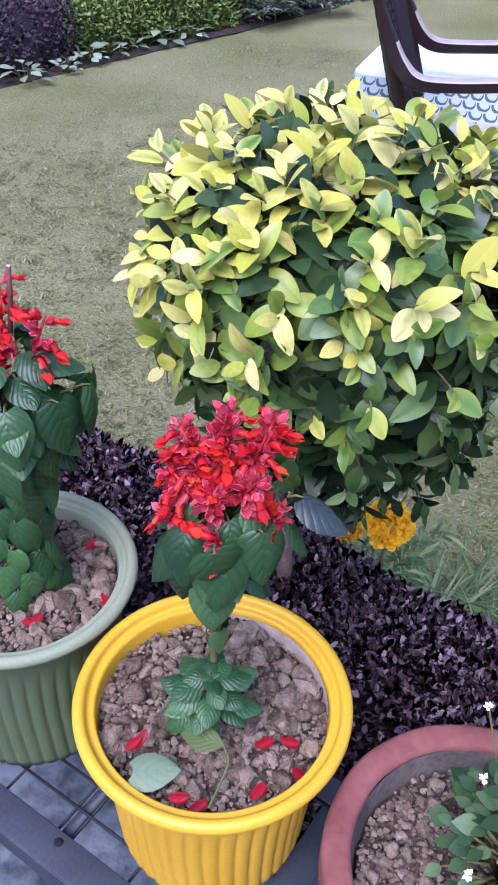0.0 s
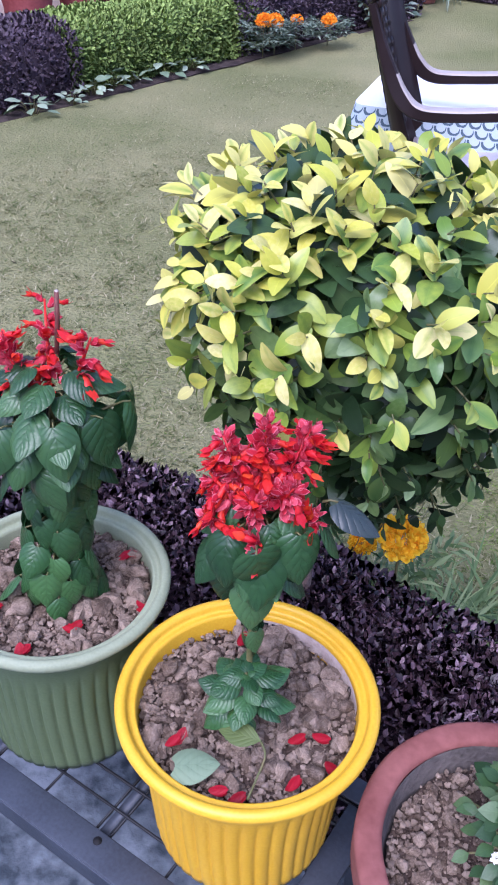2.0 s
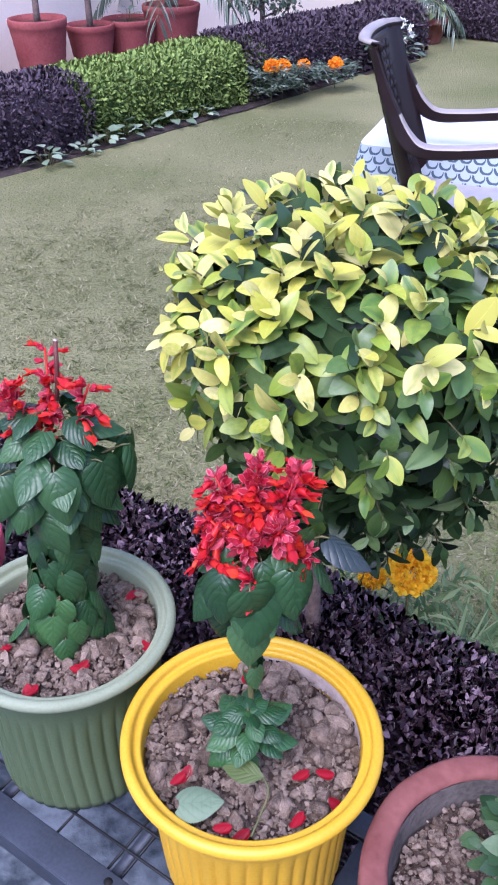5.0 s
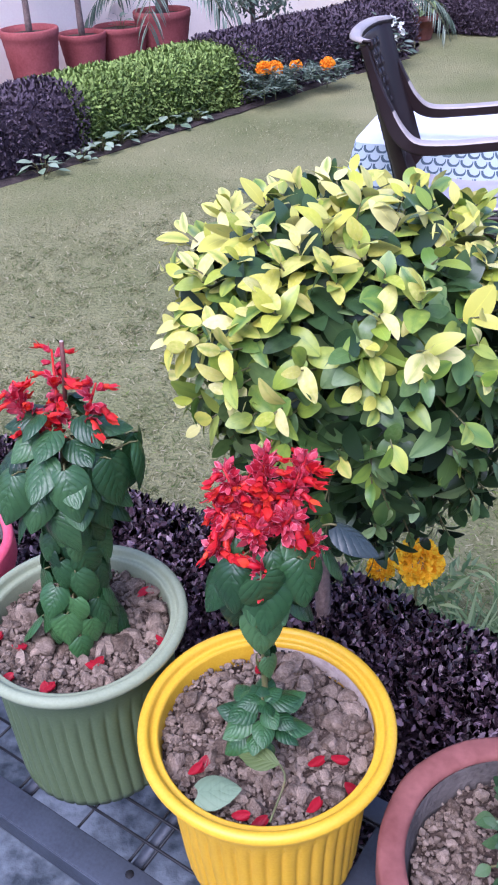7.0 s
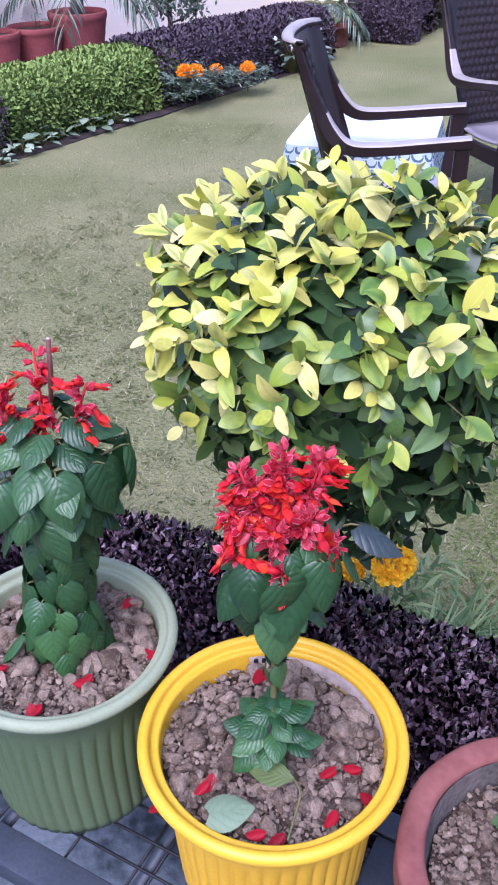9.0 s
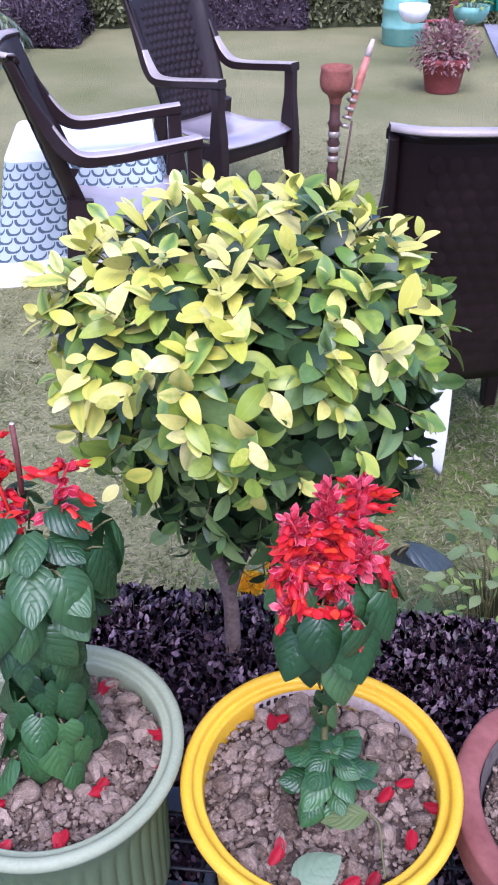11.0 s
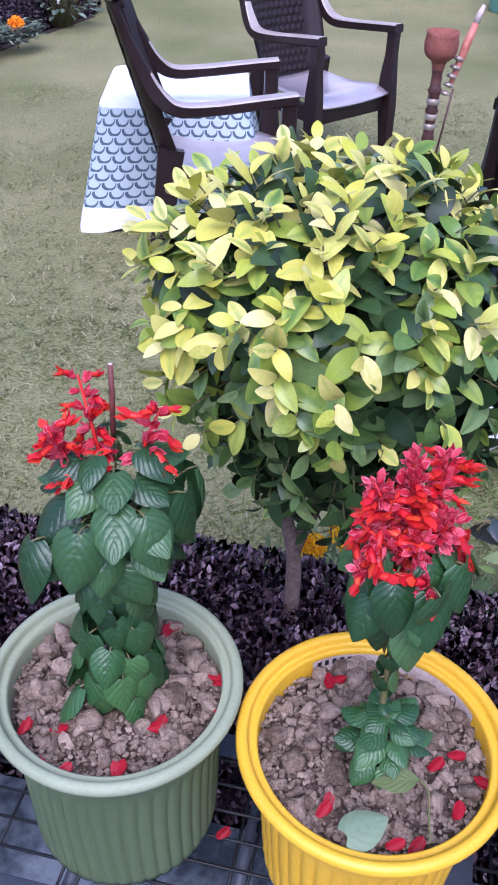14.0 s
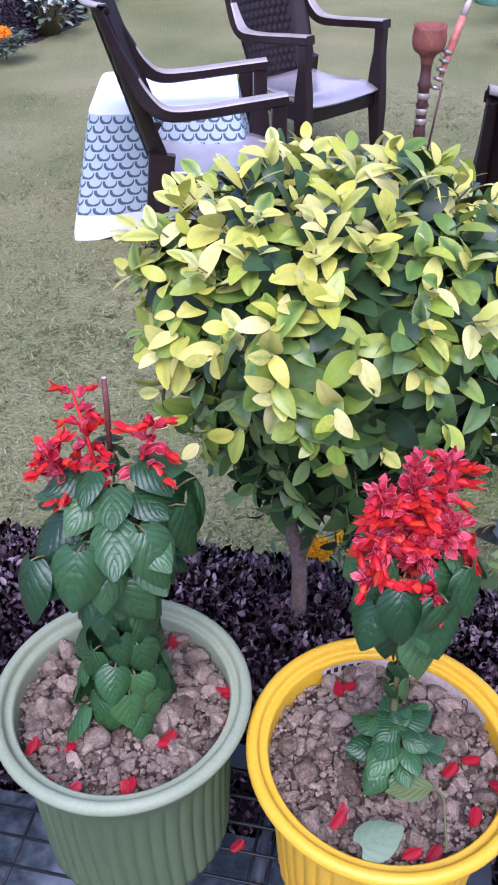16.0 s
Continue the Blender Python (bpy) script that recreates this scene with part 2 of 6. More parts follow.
def scattered(name, shape, places, rots, sizes, mat, smooth=True):
    """One mesh of many copies of a shape."""
    v, f, uv = shape
    n = len(places)
    allv = np.einsum("nij,kj->nki", rots, v) * sizes[:, None, None] + places[:, None, :]
    sizes_f = {len(q) for q in f}
    off = np.arange(n)[:, None, None] * len(v)
    faces = []
    for s in sizes_f:
        fs = np.array([q for q in f if len(q) == s])
        faces += (fs[None] + off).reshape(-1, s).tolist()
    return to_mesh(name, allv.reshape(-1, 3), faces, mat, np.tile(uv, (n, 1)), smooth)


def mat4(place, rot, size=1.0):
    m = Matrix([[float(rot[i][j]) * size for j in range(3)] for i in range(3)]).to_4x4()
    m.translation = Vector([float(c) for c in place])
    return m


def combed(me, way=(0.0, 0.0, 1.0), share=0.75):
    """Leans a mesh's shading normals towards a way, as turf scatters light."""
    n = np.empty(len(me.vertices) * 3, dtype=np.float32)
    me.vertex_normals.foreach_get("vector", n)
    n = n.reshape(-1, 3)
    n[n @ np.array(way) < 0] *= -1
    n = unit(n * (1 - share) + np.array(way) * share)
    me.normals_split_custom_set_from_vertices(n.tolist())
    return me




def unit(v):
    v = np.asarray(v, float)
    return v / np.linalg.norm(v, axis=-1, keepdims=True)

# ---- materials ----
m_lawn = material("short_grass", rgb(95, 102, 62), rgb(150, 144, 107), 0.9, 0.9, 1.0, 75.0, 0.1, spot=rgb(162, 154, 121), depth=0.018)
m_blade = leaf_material("grass_blade", [rgb(80, 91, 52), rgb(104, 111, 70), rgb(136, 134, 97), rgb(178, 170, 137)], 0.8, 1.0, 0.0, 0.4, spec=0.1)
m_weed = leaf_material("coarse_green_blade", [rgb(66, 104, 34), rgb(98, 134, 48), rgb(142, 162, 76)], 0.7, 1.0, 0.0, 0.4, spec=0.15)
m_paving = material("worn_concrete_paving", rgb(42, 51, 58), rgb(112, 120, 127), 6.0, 0.7, 0.5, 40.0)
for node in m_paving.node_tree.nodes:
    if node.bl_idname == "ShaderNodeValToRGB":
        node.color_ramp.elements[0].position, node.color_ramp.elements[1].position = 0.48, 0.72
# soil kept darker than its clods so the gaps between them look shaded
m_soil = material("dry_garden_soil", rgb(54, 44, 39), rgb(100, 85, 75), 14.0, 0.95, 0.8, 150.0, 0.1)
m_clod = material("dry_clay_clods", rgb(86, 72, 61), rgb(160, 141, 124), 1.4, 0.95, 0.8, 6.0, 0.1, vary=0.4, depth=0.004)
m_crumb = material("clay_crumbs", rgb(84, 71, 61), rgb(144, 127, 112), 60.0, 0.95, 0.4, 300.0, 0.1, vary=0.4, depth=0.001)
m_bed = material("dark_bed_soil", rgb(42, 36, 36), rgb(84, 74, 70), 14.0, 0.95, 0.8, 150.0, 0.1)
m_yellow = material("yellow_plastic", rgb(200, 151, 20), rgb(222, 179, 48), 7.0, 0.42, 0.06, 300.0, 0.45)
m_green = material("sage_green_plastic", rgb(76, 91, 60), rgb(94, 110, 77), 7.0, 0.45, 0.06, 300.0, 0.4)
m_grey_rim = material("pale_sage_plastic", rgb(124, 132, 104), rgb(148, 156, 128), 9.0, 0.55, 0.05, 300.0, 0.3)
m_pink = material("faded_pink_paint", rgb(108, 62, 57), rgb(146, 94, 87), 16.0, 0.8, 0.3, 90.0, 0.2, spot=rgb(178, 156, 148), depth=0.002)
m_redpink = material("pink_red_plastic", rgb(196, 66, 88), rgb(224, 100, 118), 9.0, 0.45, 0.05, 200.0, 0.4)
m_cement = material("grey_cement", rgb(72, 67, 64), rgb(122, 114, 109), 26.0, 0.95, 0.6, 160.0, 0.15, depth=0.004)
m_steel = material("painted_angle_iron", rgb(42, 47, 55), rgb(66, 72, 82), 12.0, 0.5, 0.15, 200.0, 0.35, metal=0.1, depth=0.002)
m_wire = material("dark_wire", rgb(10, 11, 13), rgb(26, 28, 32), 30.0, 0.5, 0.1, 300.0, 0.4, metal=0.2, depth=0.001)
# core colours of hedge hulls stand for the shade between the leaves
m_hedge_core = material("hedge_inner_shade", rgb(18, 12, 18), rgb(40, 28, 38), 30.0, 0.95, 0.5, 120.0, 0.1)
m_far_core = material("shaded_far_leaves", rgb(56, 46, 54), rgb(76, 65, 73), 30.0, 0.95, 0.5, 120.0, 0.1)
m_pale_leaf = leaf_material("pale_broad_leaf", [rgb(104, 124, 96), rgb(134, 152, 124), rgb(166, 180, 154)], 0.5, 3.0, 0.1, 0.25)
m_green_core = material("green_inner_shade", rgb(62, 80, 42), rgb(88, 108, 58), 30.0, 0.95, 0.5, 120.0, 0.1)
m_far_green_core = material("grey_green_inner_shade", rgb(70, 74, 52), rgb(92, 96, 68), 30.0, 0.95, 0.5, 120.0, 0.1)
m_purple = leaf_material("purple_leaf", [rgb(28, 18, 22), rgb(47, 32, 38), rgb(74, 54, 64), rgb(140, 117, 128)], 0.42, 2.0, 0.1, 0.12, spec=0.4)
# far purple and far hedge tones are paled and narrowed to stand for haze
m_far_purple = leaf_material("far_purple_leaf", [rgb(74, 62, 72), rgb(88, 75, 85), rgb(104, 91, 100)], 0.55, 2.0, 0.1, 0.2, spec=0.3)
m_box_leaf = leaf_material("clipped_green_leaf", [rgb(116, 138, 76), rgb(138, 162, 86), rgb(164, 186, 104)], 0.6, 2.0, 0.1, 0.25, spec=0.2)
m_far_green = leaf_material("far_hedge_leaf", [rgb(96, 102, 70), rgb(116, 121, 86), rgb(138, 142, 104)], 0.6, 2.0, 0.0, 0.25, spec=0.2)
m_dark_leaf = leaf_material("blue_green_leaf", [rgb(62, 78, 62), rgb(94, 110, 92), rgb(140, 152, 132)], 0.5, 2.0, 0.1, 0.2)
m_ficus_yellow = leaf_material("golden_leaf", [rgb(180, 182, 66), rgb(202, 196, 92), rgb(218, 210, 142), rgb(192, 187, 75), rgb(211, 203, 118), rgb(166, 176, 62)], 0.38, 10.0, 0.06, 0.22, heart=rgb(138, 158, 68), spread=0.12, spec=0.35)
m_ficus_lime = leaf_material("lime_leaf", [rgb(140, 162, 58), rgb(172, 180, 82), rgb(118, 146, 54), rgb(158, 170, 70), rgb(98, 130, 54)], 0.32, 10.0, 0.06, 0.20, heart=rgb(84, 118, 52), spread=0.20, spec=0.45)
m_ficus_mid = leaf_material("leaf_green_leaf", [rgb(64, 92, 42), rgb(92, 118, 62), rgb(122, 142, 92), rgb(76, 106, 48), rgb(106, 132, 80)], 0.32, 10.0, 0.06, 0.14, heart=rgb(60, 90, 44), spread=0.16, spec=0.45)
# deep green, darkened further for the shade within the crown
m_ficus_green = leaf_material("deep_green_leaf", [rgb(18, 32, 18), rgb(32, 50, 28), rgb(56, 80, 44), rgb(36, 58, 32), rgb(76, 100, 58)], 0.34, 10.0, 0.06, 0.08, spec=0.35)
m_bark = material("grey_brown_bark", rgb(84, 70, 66), rgb(136, 116, 108), 40.0, 0.85, 0.7, 160.0, 0.2, depth=0.004)
m_salvia = leaf_material("salvia_leaf", [rgb(27, 55, 30), rgb(43, 78, 42), rgb(72, 106, 62)], 0.35, 5.0, 0.30, 0.16, spec=0.5, ribs=0.32, vein=(0.45, 0.5, 0.45, 1))
m_salvia_young = leaf_material("young_salvia_leaf", [rgb(36, 71, 37), rgb(50, 89, 46), rgb(68, 107, 59)], 0.36, 5.0, 0.30, 0.16, spec=0.5, ribs=0.32, vein=(0.45, 0.5, 0.45, 1))
m_grey_leaf = leaf_material("greyish_leaf", [rgb(48, 58, 56), rgb(62, 72, 68)], 0.4, 5.0, 0.3, 0.08, spec=0.5, ribs=0.4, vein=(0.6, 0.6, 0.6, 1))
m_stem = material("green_stem", rgb(70, 84, 44), rgb(110, 96, 62), 60.0, 0.6, 0.2, 200.0)
m_twig = material("reddish_brown_stalk", rgb(72, 34, 34), rgb(112, 62, 54), 50.0, 0.6, 0.3, 200.0, depth=0.001)
m_red = leaf_material("scarlet_petal", [rgb(198, 30, 44), rgb(214, 42, 46), rgb(228, 60, 40), rgb(208, 36, 48), rgb(240, 88, 40)], 0.42, 3.0, 0.06, 0.30, spec=0.4)
m_calyx = leaf_material("rosy_calyx", [rgb(168, 26, 48), rgb(198, 46, 66), rgb(214, 86, 102), rgb(184, 32, 54), rgb(208, 58, 72)], 0.5, 3.0, 0.10, 0.30, edge=rgb(220, 118, 132), spec=0.35)
m_fallen = leaf_material("wilted_red_petal", [rgb(128, 12, 26), rgb(166, 24, 40), rgb(148, 18, 34)], 0.5, 3.0, 0.15, 0.25, spec=0.3)
m_wilt = leaf_material("wilted_leaf", [rgb(104, 126, 96), rgb(126, 146, 114)], 0.55, 4.0, 0.2, 0.2, ribs=0.5, vein=(0.75, 0.78, 0.75, 1))
m_bush = leaf_material("small_oval_leaf", [rgb(40, 64, 38), rgb(60, 88, 50), rgb(92, 116, 72)], 0.42, 4.0, 0.05, 0.2, ribs=0.2)
m_limp = leaf_material("limp_lime_leaf", [rgb(88, 104, 54), rgb(106, 120, 64)], 0.5, 5.0, 0.2, 0.3, ribs=0.5)
m_orange = leaf_material("orange_petal", [rgb(238, 136, 14), rgb(246, 158, 26), rgb(250, 180, 50)], 0.6, 2.0, 0.1, 0.25, spec=0.2)
m_marigold = leaf_material("yellow_petal", [rgb(250, 186, 12), rgb(254, 204, 20), rgb(255, 220, 60)], 0.6, 2.0, 0.05, 0.4, spec=0.2)
m_white_petal = leaf_material("white_petal", [rgb(226, 226, 216), rgb(240, 240, 234)], 0.6, 2.0, 0.1, 0.25, spec=0.2)
m_fern = leaf_material("feathery_leaf", [rgb(66, 92, 48), rgb(100, 124, 74), rgb(144, 158, 106)], 0.5, 2.0, 0.1, 0.25)
m_chair = material("dark_brown_plastic", rgb(29, 20, 20), rgb(42, 31, 31), 8.0, 0.42, 0.02, 300.0, 0.22)
for socket, value in (("Coat Weight", 0.12), ("Coat Roughness", 0.25), ("Coat IOR", 1.5)):
    m_chair.node_tree.nodes["Principled BSDF"].inputs[socket].default_value = value
m_chair.node_tree.nodes["Principled BSDF"].inputs["IOR"].default_value = 1.5
# pale tone painted on upward faces as sky sheen on the dark plastic
m_sheen_face = material("painted_sheen_plastic", rgb(134, 123, 116), rgb(170, 159, 150), 10.0, 0.4, 0.02, 300.0, 0.5)
# the seat's pale base stands for sky sheen; the coat adds real gloss
m_seat = material("sheen_pale_seat", rgb(142, 132, 136), rgb(178, 168, 172), 8.0, 0.3, 0.02, 300.0, 1.0)
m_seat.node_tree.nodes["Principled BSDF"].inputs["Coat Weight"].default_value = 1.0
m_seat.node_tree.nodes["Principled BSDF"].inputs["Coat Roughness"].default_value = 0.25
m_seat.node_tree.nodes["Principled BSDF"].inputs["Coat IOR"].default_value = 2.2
m_cloth_white = material("white_cloth", rgb(214, 216, 224), rgb(236, 236, 240), 8.0, 0.8, 0.15, 400.0, 0.2)
m_wall = material("cream_painted_wall", rgb(232, 214, 200), rgb(244, 230, 216), 0.8, 0.85, 0.15, 60.0, 0.2)
m_terracotta = material("painted_red_clay", rgb(124, 58, 58), rgb(160, 90, 88), 5.0, 0.8, 0.25, 60.0, 0.15, spot=rgb(182, 130, 124))
m_clay = material("brown_clay", rgb(110, 62, 52), rgb(146, 92, 78), 20.0, 0.75, 0.3, 120.0, 0.2)
m_teal = material("teal_plastic", rgb(84, 144, 130), rgb(134, 178, 164), 6.0, 0.5, 0.1, 90.0, spot=rgb(200, 214, 208))
m_teal_cloth = material("green_cloth", rgb(8, 110, 96), rgb(24, 140, 122), 6.0, 0.8, 0.2, 200.0)
m_white_paint = material("white_glazed_clay", rgb(218, 218, 220), rgb(240, 240, 240), 8.0, 0.5, 0.1, 100.0)
m_path = material("grey_path", rgb(116, 116, 124), rgb(156, 156, 164), 5.0, 0.9, 0.3, 80.0)
m_wood = material("dark_turned_wood", rgb(38, 26, 26), rgb(92, 56, 50), 24.0, 0.5, 0.2, 120.0)
m_paper = material("white_paper_label", rgb(146, 126, 116), rgb(206, 190, 180), 40.0, 0.8, 0.1, 200.0)
m_ink_and_hole = material("black_ink_and_hole", rgb(8, 8, 11), rgb(16, 16, 20), 30.0, 0.8, 0.0)
m_brass = material("dull_brass", rgb(120, 108, 98), rgb(186, 174, 160), 40.0, 0.4, 0.1, 200.0, metal=0.5)
m_salmon = material("salmon_lacquer", rgb(150, 80, 66), rgb(196, 128, 110), 34.0, 0.45, 0.1, 160.0, 0.4)


def scale_print(name, ground_tone, dark):
    """Cloth printed with rows of dark crescents, like fish scales."""
    m = bpy.data.materials.new(name)
    m.use_nodes = True
    n, l = m.node_tree.nodes, m.node_tree.links
    uv = n.new("ShaderNodeUVMap")
    uv.uv_map = "UVMap"
    sep = n.new("ShaderNodeSeparateXYZ")
    l.new(uv.outputs[0], sep.inputs[0])

    def f(op, a, b=0.0):
        node = n.new("ShaderNodeMath")
        node.operation = op
        for k, v in enumerate((a, b)):
            if isinstance(v, (int, float)):
                node.inputs[k].default_value = v
            else:
                l.new(v, node.inputs[k])
        return node.outputs[0]

    row = f("FLOOR", sep.outputs[1])
    fv = f("SUBTRACT", f("FRACT", sep.outputs[1]), 0.62)
    fu = f("SUBTRACT", f("FRACT", f("ADD", sep.outputs[0], f("MULTIPLY", row, 0.5))), 0.5)
    d = f("SQRT", f("ADD", f("MULTIPLY", fu, fu), f("MULTIPLY", f("MULTIPLY", fv, fv), 0.45)))
    d2 = f("SQRT", f("ADD", f("MULTIPLY", f("SUBTRACT", fu, 0.05), f("SUBTRACT", fu, 0.05)), f("MULTIPLY", f("MULTIPLY", f("SUBTRACT", fv, 0.14), f("SUBTRACT", fv, 0.14)), 0.45)))
    mask = f("MULTIPLY", f("LESS_THAN", d, 0.47), f("GREATER_THAN", d2, 0.355))
    mask = f("MULTIPLY", mask, f("LESS_THAN", fv, 0.2))
    mix = n.new("ShaderNodeMix")
    mix.data_type = "RGBA"
    l.new(mask, mix.inputs[0])
    mix.inputs[6].default_value, mix.inputs[7].default_value = ground_tone, dark
    weave = n.new("ShaderNodeTexNoise")
    weave.inputs["Scale"].default_value = 220
    tint = n.new("ShaderNodeMix")
    tint.data_type, tint.blend_type = "RGBA", "MULTIPLY"
    tint.inputs[0].default_value = 0.35
    l.new(mix.outputs[2], tint.inputs[6])
    l.new(weave.outputs["Color"], tint.inputs[7])
    bsdf = n["Principled BSDF"]
    bsdf.inputs["Roughness"].default_value = 0.7
    l.new(tint.outputs[2], bsdf.inputs["Base Color"])
    return m


m_scales = scale_print("scale_printed_cloth", rgb(182, 196, 202), rgb(74, 94, 108))

# ---- ground, beds, wall ----
RACK = pose(-0.06, 0.745, 0, 0, 0, -30.7)


def strip(name, points, width_up, mat, label, category, z=0.0):
    """A flat slab over a polygon of the plan."""
    bm = bmesh.new()
    low = [bm.verts.new((x, y, z)) for x, y in points]
    top = [bm.verts.new((x, y, z + width_up)) for x, y in points]
    bm.faces.new(top)
    n = len(points)
    for k in range(n):
        bm.faces.new((low[k], low[(k + 1) % n], top[(k + 1) % n], top[k]))
    bmesh.ops.recalc_face_normals(bm, faces=bm.faces)
    ob = part(name, bm, mat, None, label)
    ob.data.polygons.foreach_set("use_smooth", [False] * len(ob.data.polygons))
    return tagged(ob, label, category, "", "structure")


def plan(points):
    return [tuple((RACK @ Vector((x, y, 0)))[:2]) for x, y in points]


# lawn: one sheet to the horizon, gently uneven near by
gv, gf = [], []
edge = [-400, -60, -20, -8] + [k * 0.5 - 6 for k in range(45)] + [20, 60, 400]
for y in edge:
    for x in edge:
        near = abs(x) < 17 and abs(y) < 17
        gv.append((x, y, 0.012 * noise.noise((x * 0.7, y * 0.7, 0)) if near else 0.0))
w = len(edge)
for j in range(w - 1):
    for i in range(w - 1):
        gf.append((j * w + i, j * w + i + 1, (j + 1) * w + i + 1, (j + 1) * w + i))
solid("ground", to_mesh("ground", gv, gf, m_lawn), None, "dull olive mown lawn with dry patches", "lawn", kind="structure")

strip("pavement", plan([(-3, -3), (3, -3), (3, 0.17), (-3, 0.17)]), 0.2, m_paving, "blue-grey worn concrete paving under the plant bench", "paving", 0.0)
strip("flower_bed", plan([(-3, 0.17), (3, 0.17), (3, 0.56), (-3, 0.56)]), 0.022, m_bed, "dark soil bed under a purple hedge", "flower bed", 0.0)

# the far bed along the garden wall runs off to the upper right of the plan
BED = pose(-1.643, 4.856, 0, 0, 0, 50.0)


def bed_plan(points):
    return [tuple((BED @ Vector((x, y, 0)))[:2]) for x, y in points]


strip("border_bed", bed_plan([(-4 + 0.12 * k, -0.02 + 0.026 * (k * 0.12) ** 1.0 + 0.03 * noise.noise((k * 0.5, 3.0, 0)) + 0.02 * noise.noise((k * 1.7, 9.0, 0))) for k in range(71)] + [(4.4, 1.1), (-4, 1.1)]), 0.006, m_bed, "dark soil border along the garden wall", "flower bed", 0.0)
strip("kerb", bed_plan([(-4, 1.1), (4.6, 1.1), (4.6, 2.2), (-4, 2.2)]), 0.06, m_cement, "grey cement ledge under clay pots", "kerb", 0.0)


def slab(name, a, b, thick, height, mat, label):
    a, b = Vector(a), Vector(b)
    mid, d = (a + b) / 2, b - a
    turn = Matrix.Rotation(math.atan2(d.y, d.x), 4, "Z")
    bm = box((d.length, thick, height), (mid.x, mid.y, height / 2), 0.0, turn)
    ob = part(name, bm, mat, None, label)
    ob.data.polygons.foreach_set("use_smooth", [False] * len(ob.data.polygons))
    return tagged(ob, label, "wall", "", "structure")


wa, wb = BED @ Vector((-4, 2.3, 0)), BED @ Vector((7.0, 2.3, 0))
slab("wall_garden", wa, wb, 0.2, 2.4, m_wall, "pale cream painted garden wall")
# added out of view, to hold back sky light from behind the paving
slab("wall_unseen", (-9, -5.0, 0), (9, -5.0, 0), 0.25, 3.2, m_wall, "plain unseen wall added behind the paving to block sky light")

# ---- the plant bench ----
bench = thing("plant_bench", "dark grey angle-iron bench topped with wire mesh", "plant stand", (-0.06, 0.745, 0), -30.7)
TOP = 0.505
X0, X1 = -0.86, 0.80
for name, y, wide in (("front_bar", -0.14, 0.042), ("back_bar", 0.115, 0.034)):
    bm = box((X1 - X0, wide, 0.004), ((X0 + X1) / 2, y, TOP - 0.002), 0.0015)
    box((X1 - X0, 0.004, 0.036), ((X0 + X1) / 2, y + (-wide / 2 if y < 0 else wide / 2), TOP - 0.02), 0.0015, bm=bm)
    part(name, bm, m_steel, bench)
for x in (X0 + 0.02, 0.243, X1 - 0.02):
    part("end_bar", box((0.04, 0.215, 0.004), (x, -0.012, TOP - 0.0065), 0.0015), m_steel, bench)
for x in (X0 + 0.02, 0.243, X1 - 0.02):
    for y in (-0.155, 0.125):
        part("leg", box((0.035, 0.004, TOP - 0.232), (x, y, 0.2 + (TOP - 0.232) / 2), 0.0015), m_steel, bench)
for k in range(1, 7):
    y = -0.12 + 0.0362 * k
    tube("mesh_wire", [(X0, y, TOP - 0.008), (X1, y, TOP - 0.008)], 0.0022, m_wire, bench, sides=6)
for k in range(16):
    x = -0.714 + 0.1 * k
    pair = k % 2 == 1
    for d in ((-0.011, 0.011) if pair else (0.0,)):
        tube("cross_wire", [(x + d, -0.12, TOP - 0.011), (x + d, 0.1, TOP - 0.0115)], 0.0022, m_wire, bench, sides=6)
    if pair:
        part("cross_strip", box((0.014, 0.22, 0.002), (x, -0.01, TOP - 0.0145), 0.0), m_steel, bench)
# flat black discs on the bar stand for the shade in bolt holes
for x in (-0.008, -0.58, 0.46):
    v, f = lathe_data([(0.0001, TOP + 0.0008), (0.0058, TOP + 0.0008), (0.0058, TOP - 0.003), (0.0001, TOP - 0.003)], 12)
    part("bolt_hole", to_mesh("bolt_hole", v, f, m_ink_and_hole), None, bench, "small black disc for the shade in a bolt hole", pose(x, -0.132, 0))


